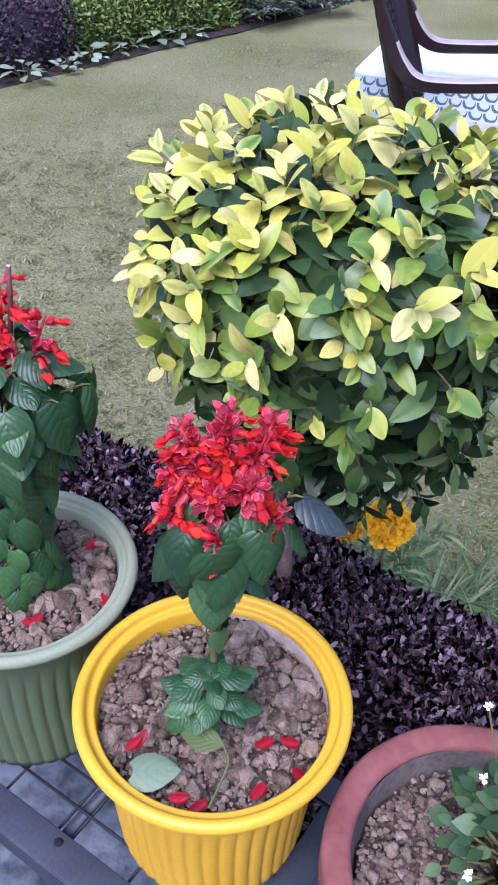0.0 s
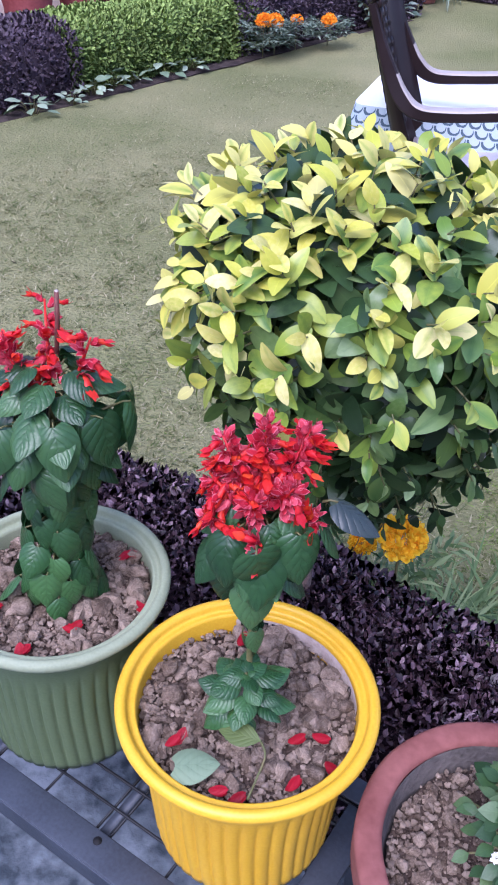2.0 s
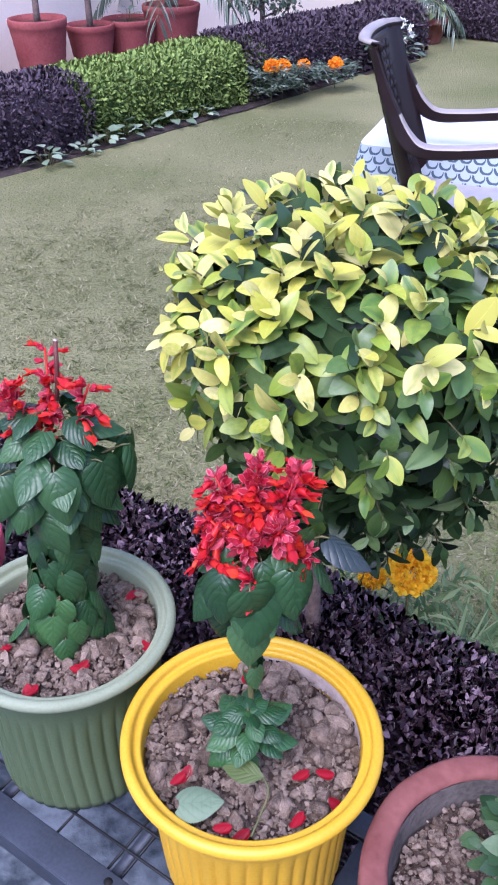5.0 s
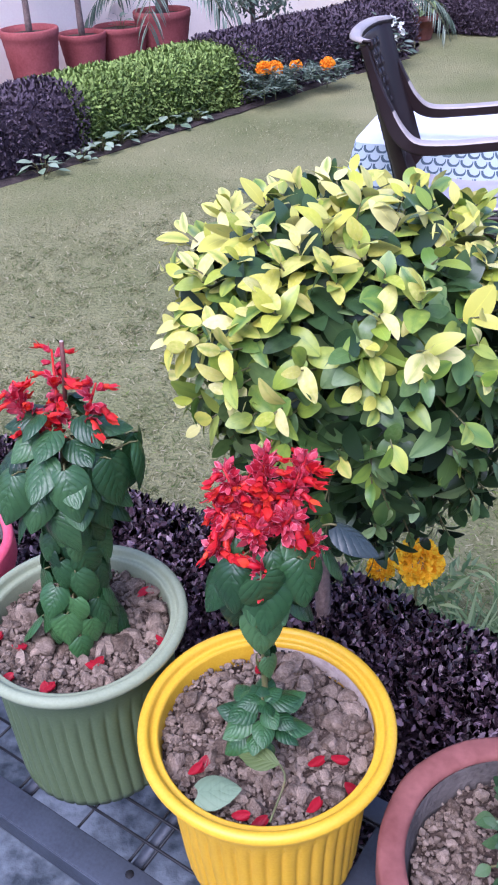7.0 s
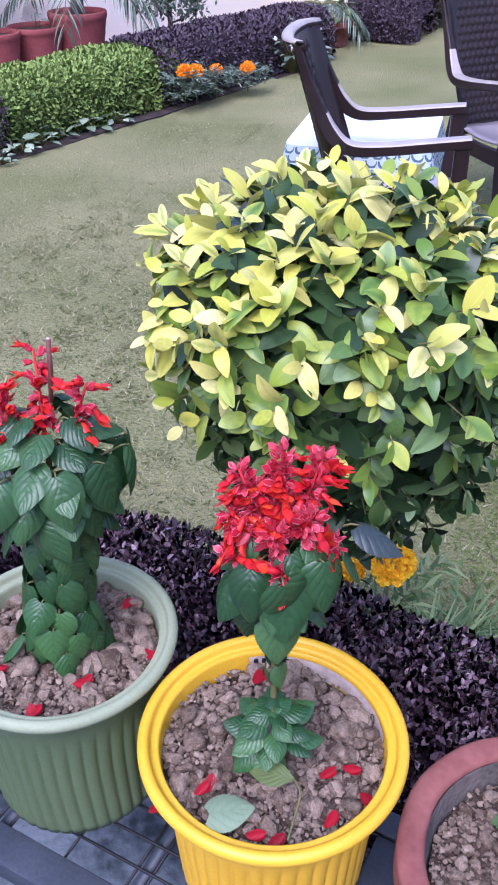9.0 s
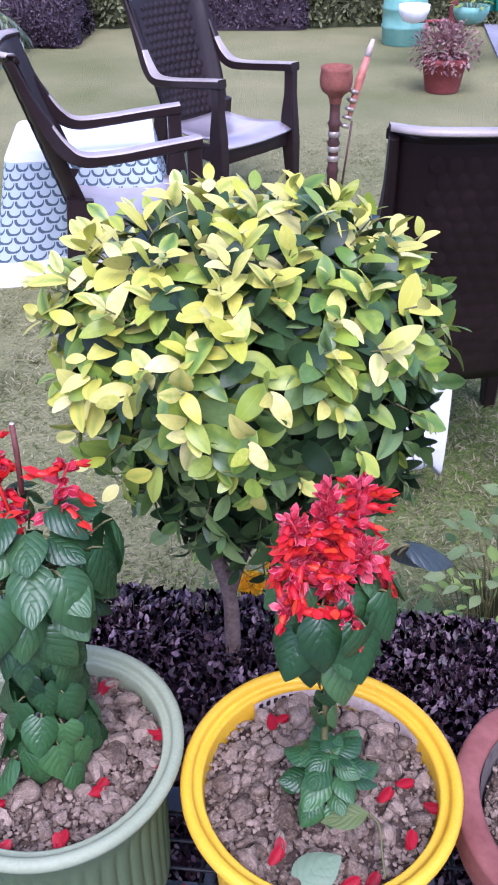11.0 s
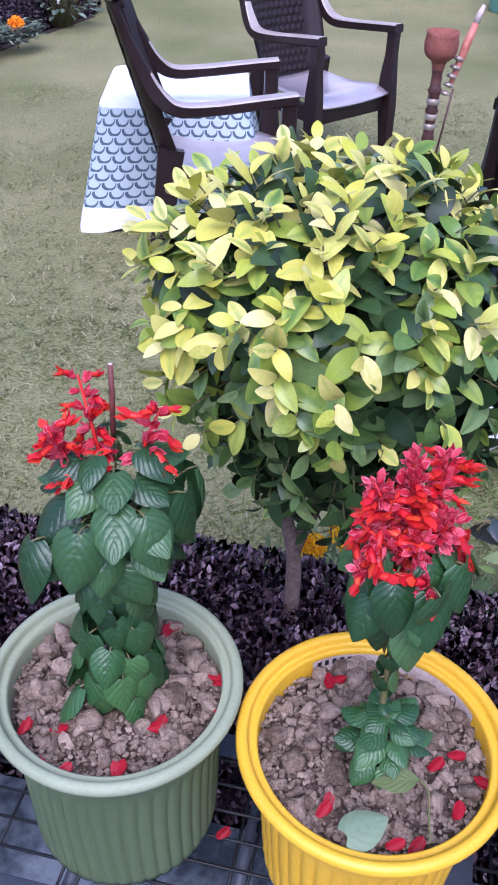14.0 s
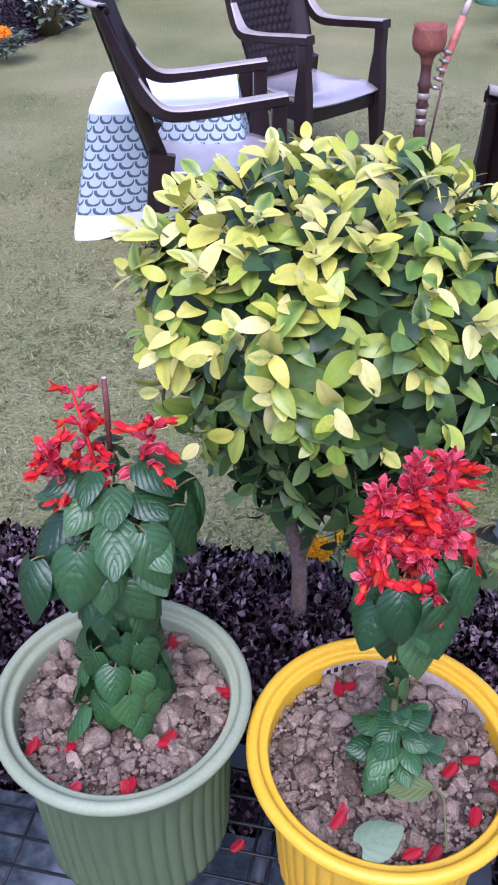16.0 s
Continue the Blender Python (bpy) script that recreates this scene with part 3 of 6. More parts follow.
# ---- pots ----
def fluted_pot(name, label, body_mat, rim_mat, at, r_rim, z_rim, turn=0.0, foot=0.835):
    """A plastic pot with slanting flutes below a plain collar and a rolled rim."""
    pot = thing(name, label, "flower pot", (at[0], at[1], TOP), turn)
    h = z_rim - TOP
    flutes = 42
    levels = 22
    verts, faces, steps = [], [], flutes * 10
    rb = r_rim * foot
    prof = []
    for k in range(levels + 1):
        v = k / levels
        r = rb + (r_rim * 0.885 - rb) * v + 0.09 * r_rim * max(0.0, (v - 0.66) / 0.34) ** 2
        prof.append((r, 0.002 + v * (h - 0.012)))
    for k, (r, z) in enumerate(prof):
        v = k / levels
        depth = 0.0042 * max(0.0, min(1.0, (0.80 - v) / 0.10)) * (1 if v > 0.03 else 0.3)
        for s in range(steps):
            a = 2 * math.pi * s / steps
            ph = (s / 10 * 2 * math.pi) + 0.9 * math.sin(v * 3.0) * 2
            q = r + depth * (abs(math.cos(ph / 2)) ** 0.24 * 2 - 1.5)
            verts.append((q * math.cos(a), q * math.sin(a), z))
    for k in range(levels):
        for s in range(steps):
            a, b = k * steps + s, k * steps + (s + 1) % steps
            faces.append((a, b, b + steps, a + steps))
    faces.append(tuple(range(steps))[::-1])
    part("body", to_mesh("body", verts, faces, body_mat), None, pot)
    lip = ((-0.006, -0.016), (0.004, -0.0155), (0.0072, -0.0125), (0.0088, -0.0085), (0.0086, -0.0045), (0.0062, -0.001), (0.002, 0.0008), (-0.002, 0.0), (-0.0042, -0.0028), (-0.0048, -0.0075), (-0.006, -0.0095), (-0.0095, -0.0100), (-0.0120, -0.0088), (-0.0142, -0.0096), (-0.0152, -0.014), (-0.0165, -0.03), (-0.019, -0.07))
    rim = [(r_rim + a, h + 0.003 + b) for a, b in lip]
    lathe("rim", rim, rim_mat, pot, "rolled rim and inner wall", 96)
    return pot


def crumbly_lump(seed, detail):
    """A lump of dry clay, about 1 in radius: uneven, pitted, with a few broken flats."""
    r = np.random.default_rng(seed)
    bm = bmesh.new()
    bmesh.ops.create_icosphere(bm, subdivisions=detail, radius=1.0)
    flats = [(Vector(unit(r.normal(size=3))), r.uniform(0.42, 0.78)) for _ in range(8)]
    at = Vector(r.uniform(0, 50, 3))
    for v in bm.verts:
        p = v.co * (1 + 0.40 * noise.noise(v.co * 1.2 + at))
        for n, d in flats:
            over = p.dot(n) - d
            if over > 0:
                p -= n * over * 0.98
        v.co = p * (1.15 + 0.17 * noise.noise(v.co * 3.0 + at))
    return bm


CLODS = []
for k in range(16):
    lump = crumbly_lump(100 + k, 2)
    me = bpy.data.meshes.new("clod")
    lump.to_mesh(me)
    lump.free()
    me.materials.append(m_clod)
    me.polygons.foreach_set("use_smooth", [k % 4 == 0] * len(me.polygons))
    CLODS.append(me)
lump = crumbly_lump(140, 1)
CRUMB = (np.array([tuple(v.co) for v in lump.verts]), [], np.zeros((len(lump.verts), 2)))
lump.verts.index_update()
CRUMB[1].extend([tuple(v.index for v in f.verts) for f in lump.faces])
lump.free()


def soil_in(name, label, at, radius, z, seed=1, coarse=1.0):
    """Crumbly soil filling a pot: a lumpy bed with loose clods on it."""
    r = np.random.default_rng(seed)
    bed = thing(name, label, "soil", (at[0], at[1], z), 0, kind="stuff")
    verts, faces, rings, steps = [(0, 0, 0.006)], [], 14, 40
    for k in range(1, rings + 1):
        for s in range(steps):
            a, q = 2 * math.pi * s / steps, radius * k / rings
            x, y = q * math.cos(a), q * math.sin(a)
            zz = 0.009 * noise.noise((x * 30 + seed, y * 30, 0)) + 0.004 * noise.noise((x * 90, y * 90, seed)) - 0.004 * (k / rings) ** 4
            verts.append((x, y, zz))
    for s in range(steps):
        faces.append((0, 1 + s, 1 + (s + 1) % steps))
    for k in range(rings - 1):
        for s in range(steps):
            a, b = 1 + k * steps + s, 1 + k * steps + (s + 1) % steps
            faces.append((a, a + steps, b + steps, b))
    part("soil_surface", to_mesh("soil_surface", verts, faces, m_soil), None, bed)
    for k in range(290):
        size = coarse * (r.uniform(0.0115, 0.0165) if k < 26 else r.uniform(0.0080, 0.0120) if k < 110 else r.uniform(0.0045, 0.0085))
        q, a = (radius - size * 0.6) * math.sqrt(r.uniform(0, 1)), r.uniform(0, 6.283)
        x, y = q * math.cos(a), q * math.sin(a)
        m = pose(x, y, size * r.uniform(0.3, 0.75) + 0.007 * noise.noise((x * 30 + seed, y * 30, 0)), r.uniform(-50, 50), r.uniform(-50, 50), r.uniform(0, 360)) @ Matrix.Diagonal((size * r.uniform(0.9, 1.25), size * r.uniform(0.65, 1), size * r.uniform(0.7, 1.1), 1))
        part("clod", CLODS[int(r.integers(16))], None, bed, "", m)
    # crumbs too small to count, of the same broken shapes
    n = 2200
    q, a = radius * np.sqrt(r.uniform(0, 1, n)), r.uniform(0, 6.283, n)
    places = np.stack([q * np.cos(a), q * np.sin(a), r.uniform(0.0, 0.007, n)], 1)
    rots = turns(unit(r.normal(size=(n, 3)) * [1, 1, 0.5]), np.tile([0.0, 0.1, 1.0], (n, 1)))
    sizes = 0.0012 + 0.0046 * r.uniform(0, 1, n) ** 1.6
    tagged(part("crumbs", scattered("crumbs", CRUMB, places, rots, sizes, m_crumb, False), None, bed), "", "", "", "stuff")
    return bed


YP, GP = (0.043, 0.692), (-0.208, 0.841)
fluted_pot("flower_pot", "bright yellow fluted plastic pot on a wire bench", m_yellow, m_yellow, YP, 0.1405, 0.738, 20, 0.775)
fluted_pot("flower_pot", "sage green fluted plastic pot with a pale rim", m_green, m_grey_rim, GP, 0.1346, 0.752, 0)
soil_in("potting_soil", "dry crumbly clay soil in the yellow pot", YP, 0.1245, 0.706, seed=3)
soil_in("potting_soil", "dry crumbly clay soil in the green pot", GP, 0.1185, 0.720, seed=5)


def clay_pot(name, label, mat, at, r, z_rim, wall, base_z, parent_group=""):
    pot = thing(name, label, "flower pot", (at[0], at[1], base_z))
    h = z_rim - base_z
    prof = [(r * 0.62, 0.0), (r * 0.66, 0.01), (r * 0.9, h * 0.78), (r * 0.93, h - 0.05), (r * 0.985, h - 0.048), (r - 0.001, h - 0.044), (r, h - 0.040), (r, h - 0.006), (r - 0.001, h - 0.002), (r - 0.005, h), (r - wall * 0.5, h + 0.001), (r - wall + 0.005, h), (r - wall + 0.001, h - 0.002), (r - wall, h - 0.008)]
    lathe("body", prof, mat, pot, "", 80, lambda a, k: 1 + 0.006 * math.sin(3 * a + 1) + 0.003 * math.sin(11 * a))
    lathe("inside", [(r - wall, h - 0.008), (r - wall - 0.004, h - 0.03), (r - wall - 0.012, h - 0.12)], m_cement, pot, "bare grey cement inner wall", 80)
    return pot


PP, LP = (0.329, 0.556), (-0.515, 1.035)
clay_pot("flower_pot", "large faded pink painted cement pot on the bench", m_pink, PP, 0.1665, 0.682, 0.030, TOP)
soil_in("potting_soil", "fine grey-brown soil in the pink cement pot", PP, 0.128, 0.642, seed=9, coarse=0.75)
clay_pot("flower_pot", "bright pink-red plastic pot on the bench", m_redpink, LP, 0.149, 0.70, 0.016, TOP)
soil_in("potting_soil", "dry soil in the pink-red pot", LP, 0.128, 0.662, seed=12)

# ---- clipped hedges ----
def hedge(name, label, m, x0, x1, y0, y1, top, leaf_mat, core_mat, count, leaf, seed, lump=0.03, soft=0.45, rise=1.0, wide=0.46):
    """A clipped hedge: a hull coloured for the shade inside and a skin of many small leaves."""
    r = np.random.default_rng(seed)
    ob = thing(name, label, "hedge", (0, 0, 0))
    ob.matrix_world = m
    tagged(ob, kind="stuff")
    yc, hw = (y0 + y1) / 2, (y1 - y0) / 2

    def skin(x, a):
        """A point of the cross-section at angle a from the front foot (0) over the top to the back foot (1), with its normal."""
        p = 4.2
        th = math.pi * (1 - a)
        c, s = math.cos(th), math.sin(th)
        k = (abs(c) ** p + abs(s) ** p) ** (-1 / p)
        wob = 1 + lump * 2.2 * noise.noise((x * 2.2 + seed, a * 3, 1.0)) + lump * noise.noise((x * 7, a * 9, seed))
        y, z = c * k * hw * wob, s * k * top * (1 + (wob - 1) * 0.6)
        nrm = np.array([0.0, np.sign(c) * abs(c) ** (p - 1) / hw, s ** (p - 1) / top if s > 0 else 0.0])
        return np.array([x, yc + y, z]), nrm / (np.linalg.norm(nrm) + 1e-9)

    nx, na = max(8, int((x1 - x0) / 0.08)), 18
    verts, faces = [], []
    for i in range(nx + 1):
        x = x0 + (x1 - x0) * i / nx
        for j in range(na + 1):
            p, nrm = skin(x, j / na)
            squeeze = 0.94 if 0 < i < nx else 0.5
            q = p - nrm * leaf * 0.9
            verts.append((q[0], yc + (q[1] - yc) * squeeze, max(0.0, q[2] * squeeze)))
    for i in range(nx):
        for j in range(na):
            a = i * (na + 1) + j
            faces.append((a, a + 1, a + na + 2, a + na + 1))
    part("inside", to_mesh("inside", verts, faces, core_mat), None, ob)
    pts, ways, ups = [], [], []
    for k in range(count):
        end = r.uniform() < min(0.12, 0.5 * hw / (x1 - x0))
        a = float(np.clip(r.beta(1.0, 1.0), 0.02, 0.98))
        if end:
            x = x0 if r.uniform() < 0.5 else x1
            p, nrm = skin(x, a)
            f = math.sqrt(r.uniform(0, 1))
            p = np.array([x, yc + (p[1] - yc) * f, p[2] * f])
            nrm = np.array([1.0 if x == x1 else -1.0, 0, 0.2])
        else:
            p, nrm = skin(r.uniform(x0, x1), a)
        out = nrm * rise + r.normal(size=3) * 0.85 + [0, 0, 0.2]
        pts.append(p - nrm * leaf * r.uniform(0.2, 1.5))
        ways.append(out)
        ups.append(np.cross(out, r.normal(size=3)) + nrm * 0.9 + np.array([0, 0, 0.5]))
    pts = np.array(pts)
    pts[:, 2] = np.maximum(pts[:, 2], 0.02)
    part("leaves", combed(scattered("leaves", round_leaf(1.0, wide), pts, turns(np.array(ways), np.array(ups)), leaf * r.uniform(0.7, 1.35, count), leaf_mat), (0, 0, 1.0), soft), None, ob)
    return ob


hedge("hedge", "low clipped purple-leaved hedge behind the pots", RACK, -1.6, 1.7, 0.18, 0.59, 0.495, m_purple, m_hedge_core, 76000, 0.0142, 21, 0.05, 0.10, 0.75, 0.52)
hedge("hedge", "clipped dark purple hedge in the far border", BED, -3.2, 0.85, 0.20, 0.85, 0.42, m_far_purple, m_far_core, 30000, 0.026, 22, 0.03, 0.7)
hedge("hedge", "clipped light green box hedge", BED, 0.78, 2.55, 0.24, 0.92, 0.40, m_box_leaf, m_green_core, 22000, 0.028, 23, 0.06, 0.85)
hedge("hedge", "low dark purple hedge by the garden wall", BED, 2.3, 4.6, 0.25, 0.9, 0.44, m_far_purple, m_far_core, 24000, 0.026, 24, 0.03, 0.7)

# ---- the golden topiary tree ----
C = np.array([0.148, 1.115, 1.080])
tree = thing("topiary_tree", "rounded topiary fig with golden upper leaves and green lower ones", "tree", (0.10, 1.115, 0.02))
off = Vector((0.10, 1.115, 0.02))


def rel(p):
    return tuple(Vector([float(c) for c in p]) - off)


tube("trunk", [rel(p) for p in smooth_line([(0.11, 1.115, 0.02), (0.116, 1.115, 0.3), (0.118, 1.112, 0.52), (0.112, 1.11, 0.62), (0.085, 1.115, 0.74), (0.08, 1.12, 0.86)], 14)], [0.016, 0.015, 0.0145, 0.014, 0.0135, 0.013, 0.0125, 0.012, 0.0115, 0.011, 0.0105, 0.010, 0.009, 0.008], m_bark, tree, "grey-brown forked trunk", 12)
tube("limb", [rel(p) for p in smooth_line([(0.113, 1.11, 0.60), (0.140, 1.10, 0.70), (0.19, 1.09, 0.78), (0.23, 1.10, 0.90)], 10)], [0.009, 0.009, 0.009, 0.0085, 0.008, 0.008, 0.0075, 0.007, 0.006, 0.005], m_bark, tree, "", 10)

# the crown's half outline from its top down: a low dome over a long taper
CROWN_UP, CROWN_DOWN = 0.138, 0.435
outline = []
for k in range(121):
    h = CROWN_UP - (CROWN_UP + CROWN_DOWN) * k / 120
    outline.append((h, math.sqrt(max(0.0, 1 - (h / CROWN_UP) ** 2)) if h > 0 else 1 - (-h / 0.49) ** 2.3))
outline = np.array(outline)
step = np.hypot(np.diff(outline[:, 0]), np.diff(outline[:, 1]) * 0.26)
grown = np.concatenate([[0], np.cumsum(step * (outline[1:, 1] + outline[:-1, 1]) / 2)])
grown /= grown[-1]


def crown_point(share, azimuth):
    """A point of the crown's skin, from its centre, with the outward normal; share: of the skin above it."""
    h, q = np.interp(share, grown, outline[:, 0]), np.interp(share, grown, outline[:, 1])
    hi, lo = np.interp(share - 0.01, grown, outline[:, 1]), np.interp(share + 0.01, grown, outline[:, 1])
    dh = np.interp(share - 0.01, grown, outline[:, 0]) - np.interp(share + 0.01, grown, outline[:, 0])
    around = np.array([0.258 * math.cos(azimuth), 0.238 * math.sin(azimuth), 0.0])
    normal = unit(np.array([math.cos(azimuth), math.sin(azimuth), 0.0]) * dh + np.array([0, 0, (lo - hi) * 0.26]))
    return around * q + np.array([max(0.0, -h) * 0.13, 0, h]), normal


tr = np.random.default_rng(31)
kinds = {kind: ([], [], [], []) for kind in ("yellow", "lime", "mid", "green")}
twigs_v, twigs_f = [], []


def add_twig(a, b, r0, r1):
    v, f = tube_data([a, (np.array(a) + np.array(b)) / 2 + tr.normal(size=3) * 0.006, b], [r0, (r0 + r1) / 2, r1], 5)
    k = len(twigs_v)
    twigs_v.extend(v)
    twigs_f.extend([tuple(i + k for i in q) for q in f])


count = 360
golden = math.pi * (3 - math.sqrt(5))
for k in range(count):
    share = (k + 0.5) / count
    skin, nrm = crown_point(share, golden * k + tr.uniform(-0.3, 0.3))
    h = skin[2]
    lift = float(np.clip(0.20 + h * 1.6, -0.30, 0.40))
    axis = unit(nrm * 0.8 + np.array([0, 0, lift]) + tr.normal(size=3) * 0.16)
    tip = C + skin * tr.uniform(0.86, 1.03)
    root = C + skin * 0.5 + np.array([0, 0, -0.04])
    add_twig(rel(root), rel(tip), 0.0022, 0.0010)
    e1 = unit(np.cross(axis, [0.2, 0.3, 1.0] + tr.normal(size=3) * 0.2))
    e2 = np.cross(axis, e1)
    nleaf = int(tr.integers(6, 9))
    grow = tr.uniform(0.80, 1.18)
    fresh = tr.normal() * 0.16
    for q in range(nleaf):
        base = tip - axis * 0.010 * q * grow
        spin = q * 2.4 + tr.uniform(-0.35, 0.35)
        sidew = e1 * math.cos(spin) + e2 * math.sin(spin)
        way = unit(axis * (0.80 - 0.14 * q) + sidew * (0.50 + 0.10 * q) + np.array([0, 0, -0.05 * q]) + tr.normal(size=3) * 0.14)
        up = axis + np.array([-0.03, -0.12, 0.30]) + tr.normal(size=3) * 0.24
        size = grow * tr.uniform(0.040, 0.056) * min(1.0, 0.62 + 0.16 * q) * (1.0 if h > -0.3 else 0.9)
        # the skin[0] term paints light from the left; the rest is leaf age
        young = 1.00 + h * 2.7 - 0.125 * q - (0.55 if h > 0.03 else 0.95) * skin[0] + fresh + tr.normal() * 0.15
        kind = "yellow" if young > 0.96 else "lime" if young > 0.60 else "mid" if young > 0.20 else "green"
        for store, value in zip(kinds[kind], (base, way, up, size)):
            store.append(value)
part("twig_work", to_mesh("twig_work", twigs_v, twigs_f, m_stem), None, tree)
# older leaves further in, their green darkened to stand for shade inside the crown
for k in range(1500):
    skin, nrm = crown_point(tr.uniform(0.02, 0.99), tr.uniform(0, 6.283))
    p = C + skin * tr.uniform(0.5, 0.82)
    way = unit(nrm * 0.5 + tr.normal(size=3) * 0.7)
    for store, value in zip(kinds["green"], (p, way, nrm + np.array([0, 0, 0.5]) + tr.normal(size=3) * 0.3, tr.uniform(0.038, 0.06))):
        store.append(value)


def fig_blade(rows=10, wide=0.54, droop=0.20, fold=0.16):
    """A broad blunt leaf along +y with a short point, folded along its midrib."""
    verts, uvs, faces = [], [], []
    for k in range(rows + 1):
        v = k / rows
        w = wide / 2 * max(0.03, math.sin(math.pi * min(1.0, 0.03 + 0.955 * v) ** 0.95)) ** 0.68
        for u in (-1.0, -0.55, 0.0, 0.55, 1.0):
            verts.append((u * w, v, fold * abs(u) * w - 0.10 * u * u * w - droop * v * v + 0.05 * math.sin(3.1416 * v)))
            uvs.append((0.5 + u / 2, v))
    for k in range(rows):
        for c in range(4):
            a = 5 * k + c
            faces.append((a, a + 1, a + 6, a + 5))
    return np.array(verts), faces, np.array(uvs)


FIG = [fig_blade(10, 0.56), fig_blade(10, 0.50, 0.34, 0.30), fig_blade(10, 0.60, 0.08, 0.10)]
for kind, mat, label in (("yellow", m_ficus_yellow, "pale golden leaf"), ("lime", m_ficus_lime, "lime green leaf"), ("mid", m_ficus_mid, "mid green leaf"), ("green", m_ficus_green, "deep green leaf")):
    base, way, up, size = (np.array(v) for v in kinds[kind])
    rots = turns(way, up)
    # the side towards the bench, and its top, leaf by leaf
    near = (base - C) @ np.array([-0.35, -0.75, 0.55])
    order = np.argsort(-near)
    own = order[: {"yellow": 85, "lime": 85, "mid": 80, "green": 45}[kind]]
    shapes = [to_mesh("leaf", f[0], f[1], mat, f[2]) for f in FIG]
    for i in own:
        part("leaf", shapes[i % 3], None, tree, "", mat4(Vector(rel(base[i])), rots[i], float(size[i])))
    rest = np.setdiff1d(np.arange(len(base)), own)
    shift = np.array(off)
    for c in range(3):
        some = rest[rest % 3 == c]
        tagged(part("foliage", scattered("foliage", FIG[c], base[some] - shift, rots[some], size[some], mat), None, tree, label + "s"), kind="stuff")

# ---- red salvias ----
def salvia_leaf(droop, cup, seed):
    """A broad pointed leaf along +y: sunken veins, puffed fields between them, toothed edges curling down."""
    rows, cols, pairs = 40, 8, 5.0
    r = np.random.default_rng(seed)
    verts, uvs, faces = [], [], []
    tilt = r.uniform(-0.25, 0.25)
    for k in range(rows + 1):
        v = k / rows
        w = 0.43 * max(0.02, math.sin(math.pi * min(1.0, 0.03 + 0.965 * v) ** 0.64)) ** 0.76 * (1.0 + (0.02 if k % 2 else -0.02))
        for c in range(cols + 1):
            u = 2 * c / cols - 1
            a = abs(u)
            puff = abs(math.sin(math.pi * pairs * (v - 0.50 * a))) ** 0.5
            z = 0.024 * puff * (1 - a**3) * min(1, 4 * a + 0.1) * math.sin(math.pi * min(1, v * 1.02)) ** 0.5
            z += 0.04 * a * w - cup * a * a * w - droop * v * v + tilt * u * w * v * 0.6
            verts.append((u * w, v - 0.10 * a * a * max(0.0, 1 - 3 * v), z))
            uvs.append((0.5 + u / 2, v))
    for k in range(rows):
        for c in range(cols):
            a = k * (cols + 1) + c
            faces.append((a, a + 1, a + cols + 2, a + cols + 1))
    return np.array(verts), faces, np.array(uvs)


SALVIA = [salvia_leaf(0.12 + 0.10 * k, 0.30 + 0.16 * (k % 3), 90 + k) for k in range(5)]
salvia_meshes = [to_mesh("leaf", s[0], s[1], m_salvia, s[2]) for s in SALVIA]
YOUNG = [salvia_leaf(0.10 + 0.10 * k, 0.40, 96 + k) for k in range(3)]
young_meshes = [to_mesh("leaf", s[0] * [1.08, 1, 1], s[1], m_salvia_young, s[2]) for s in YOUNG]


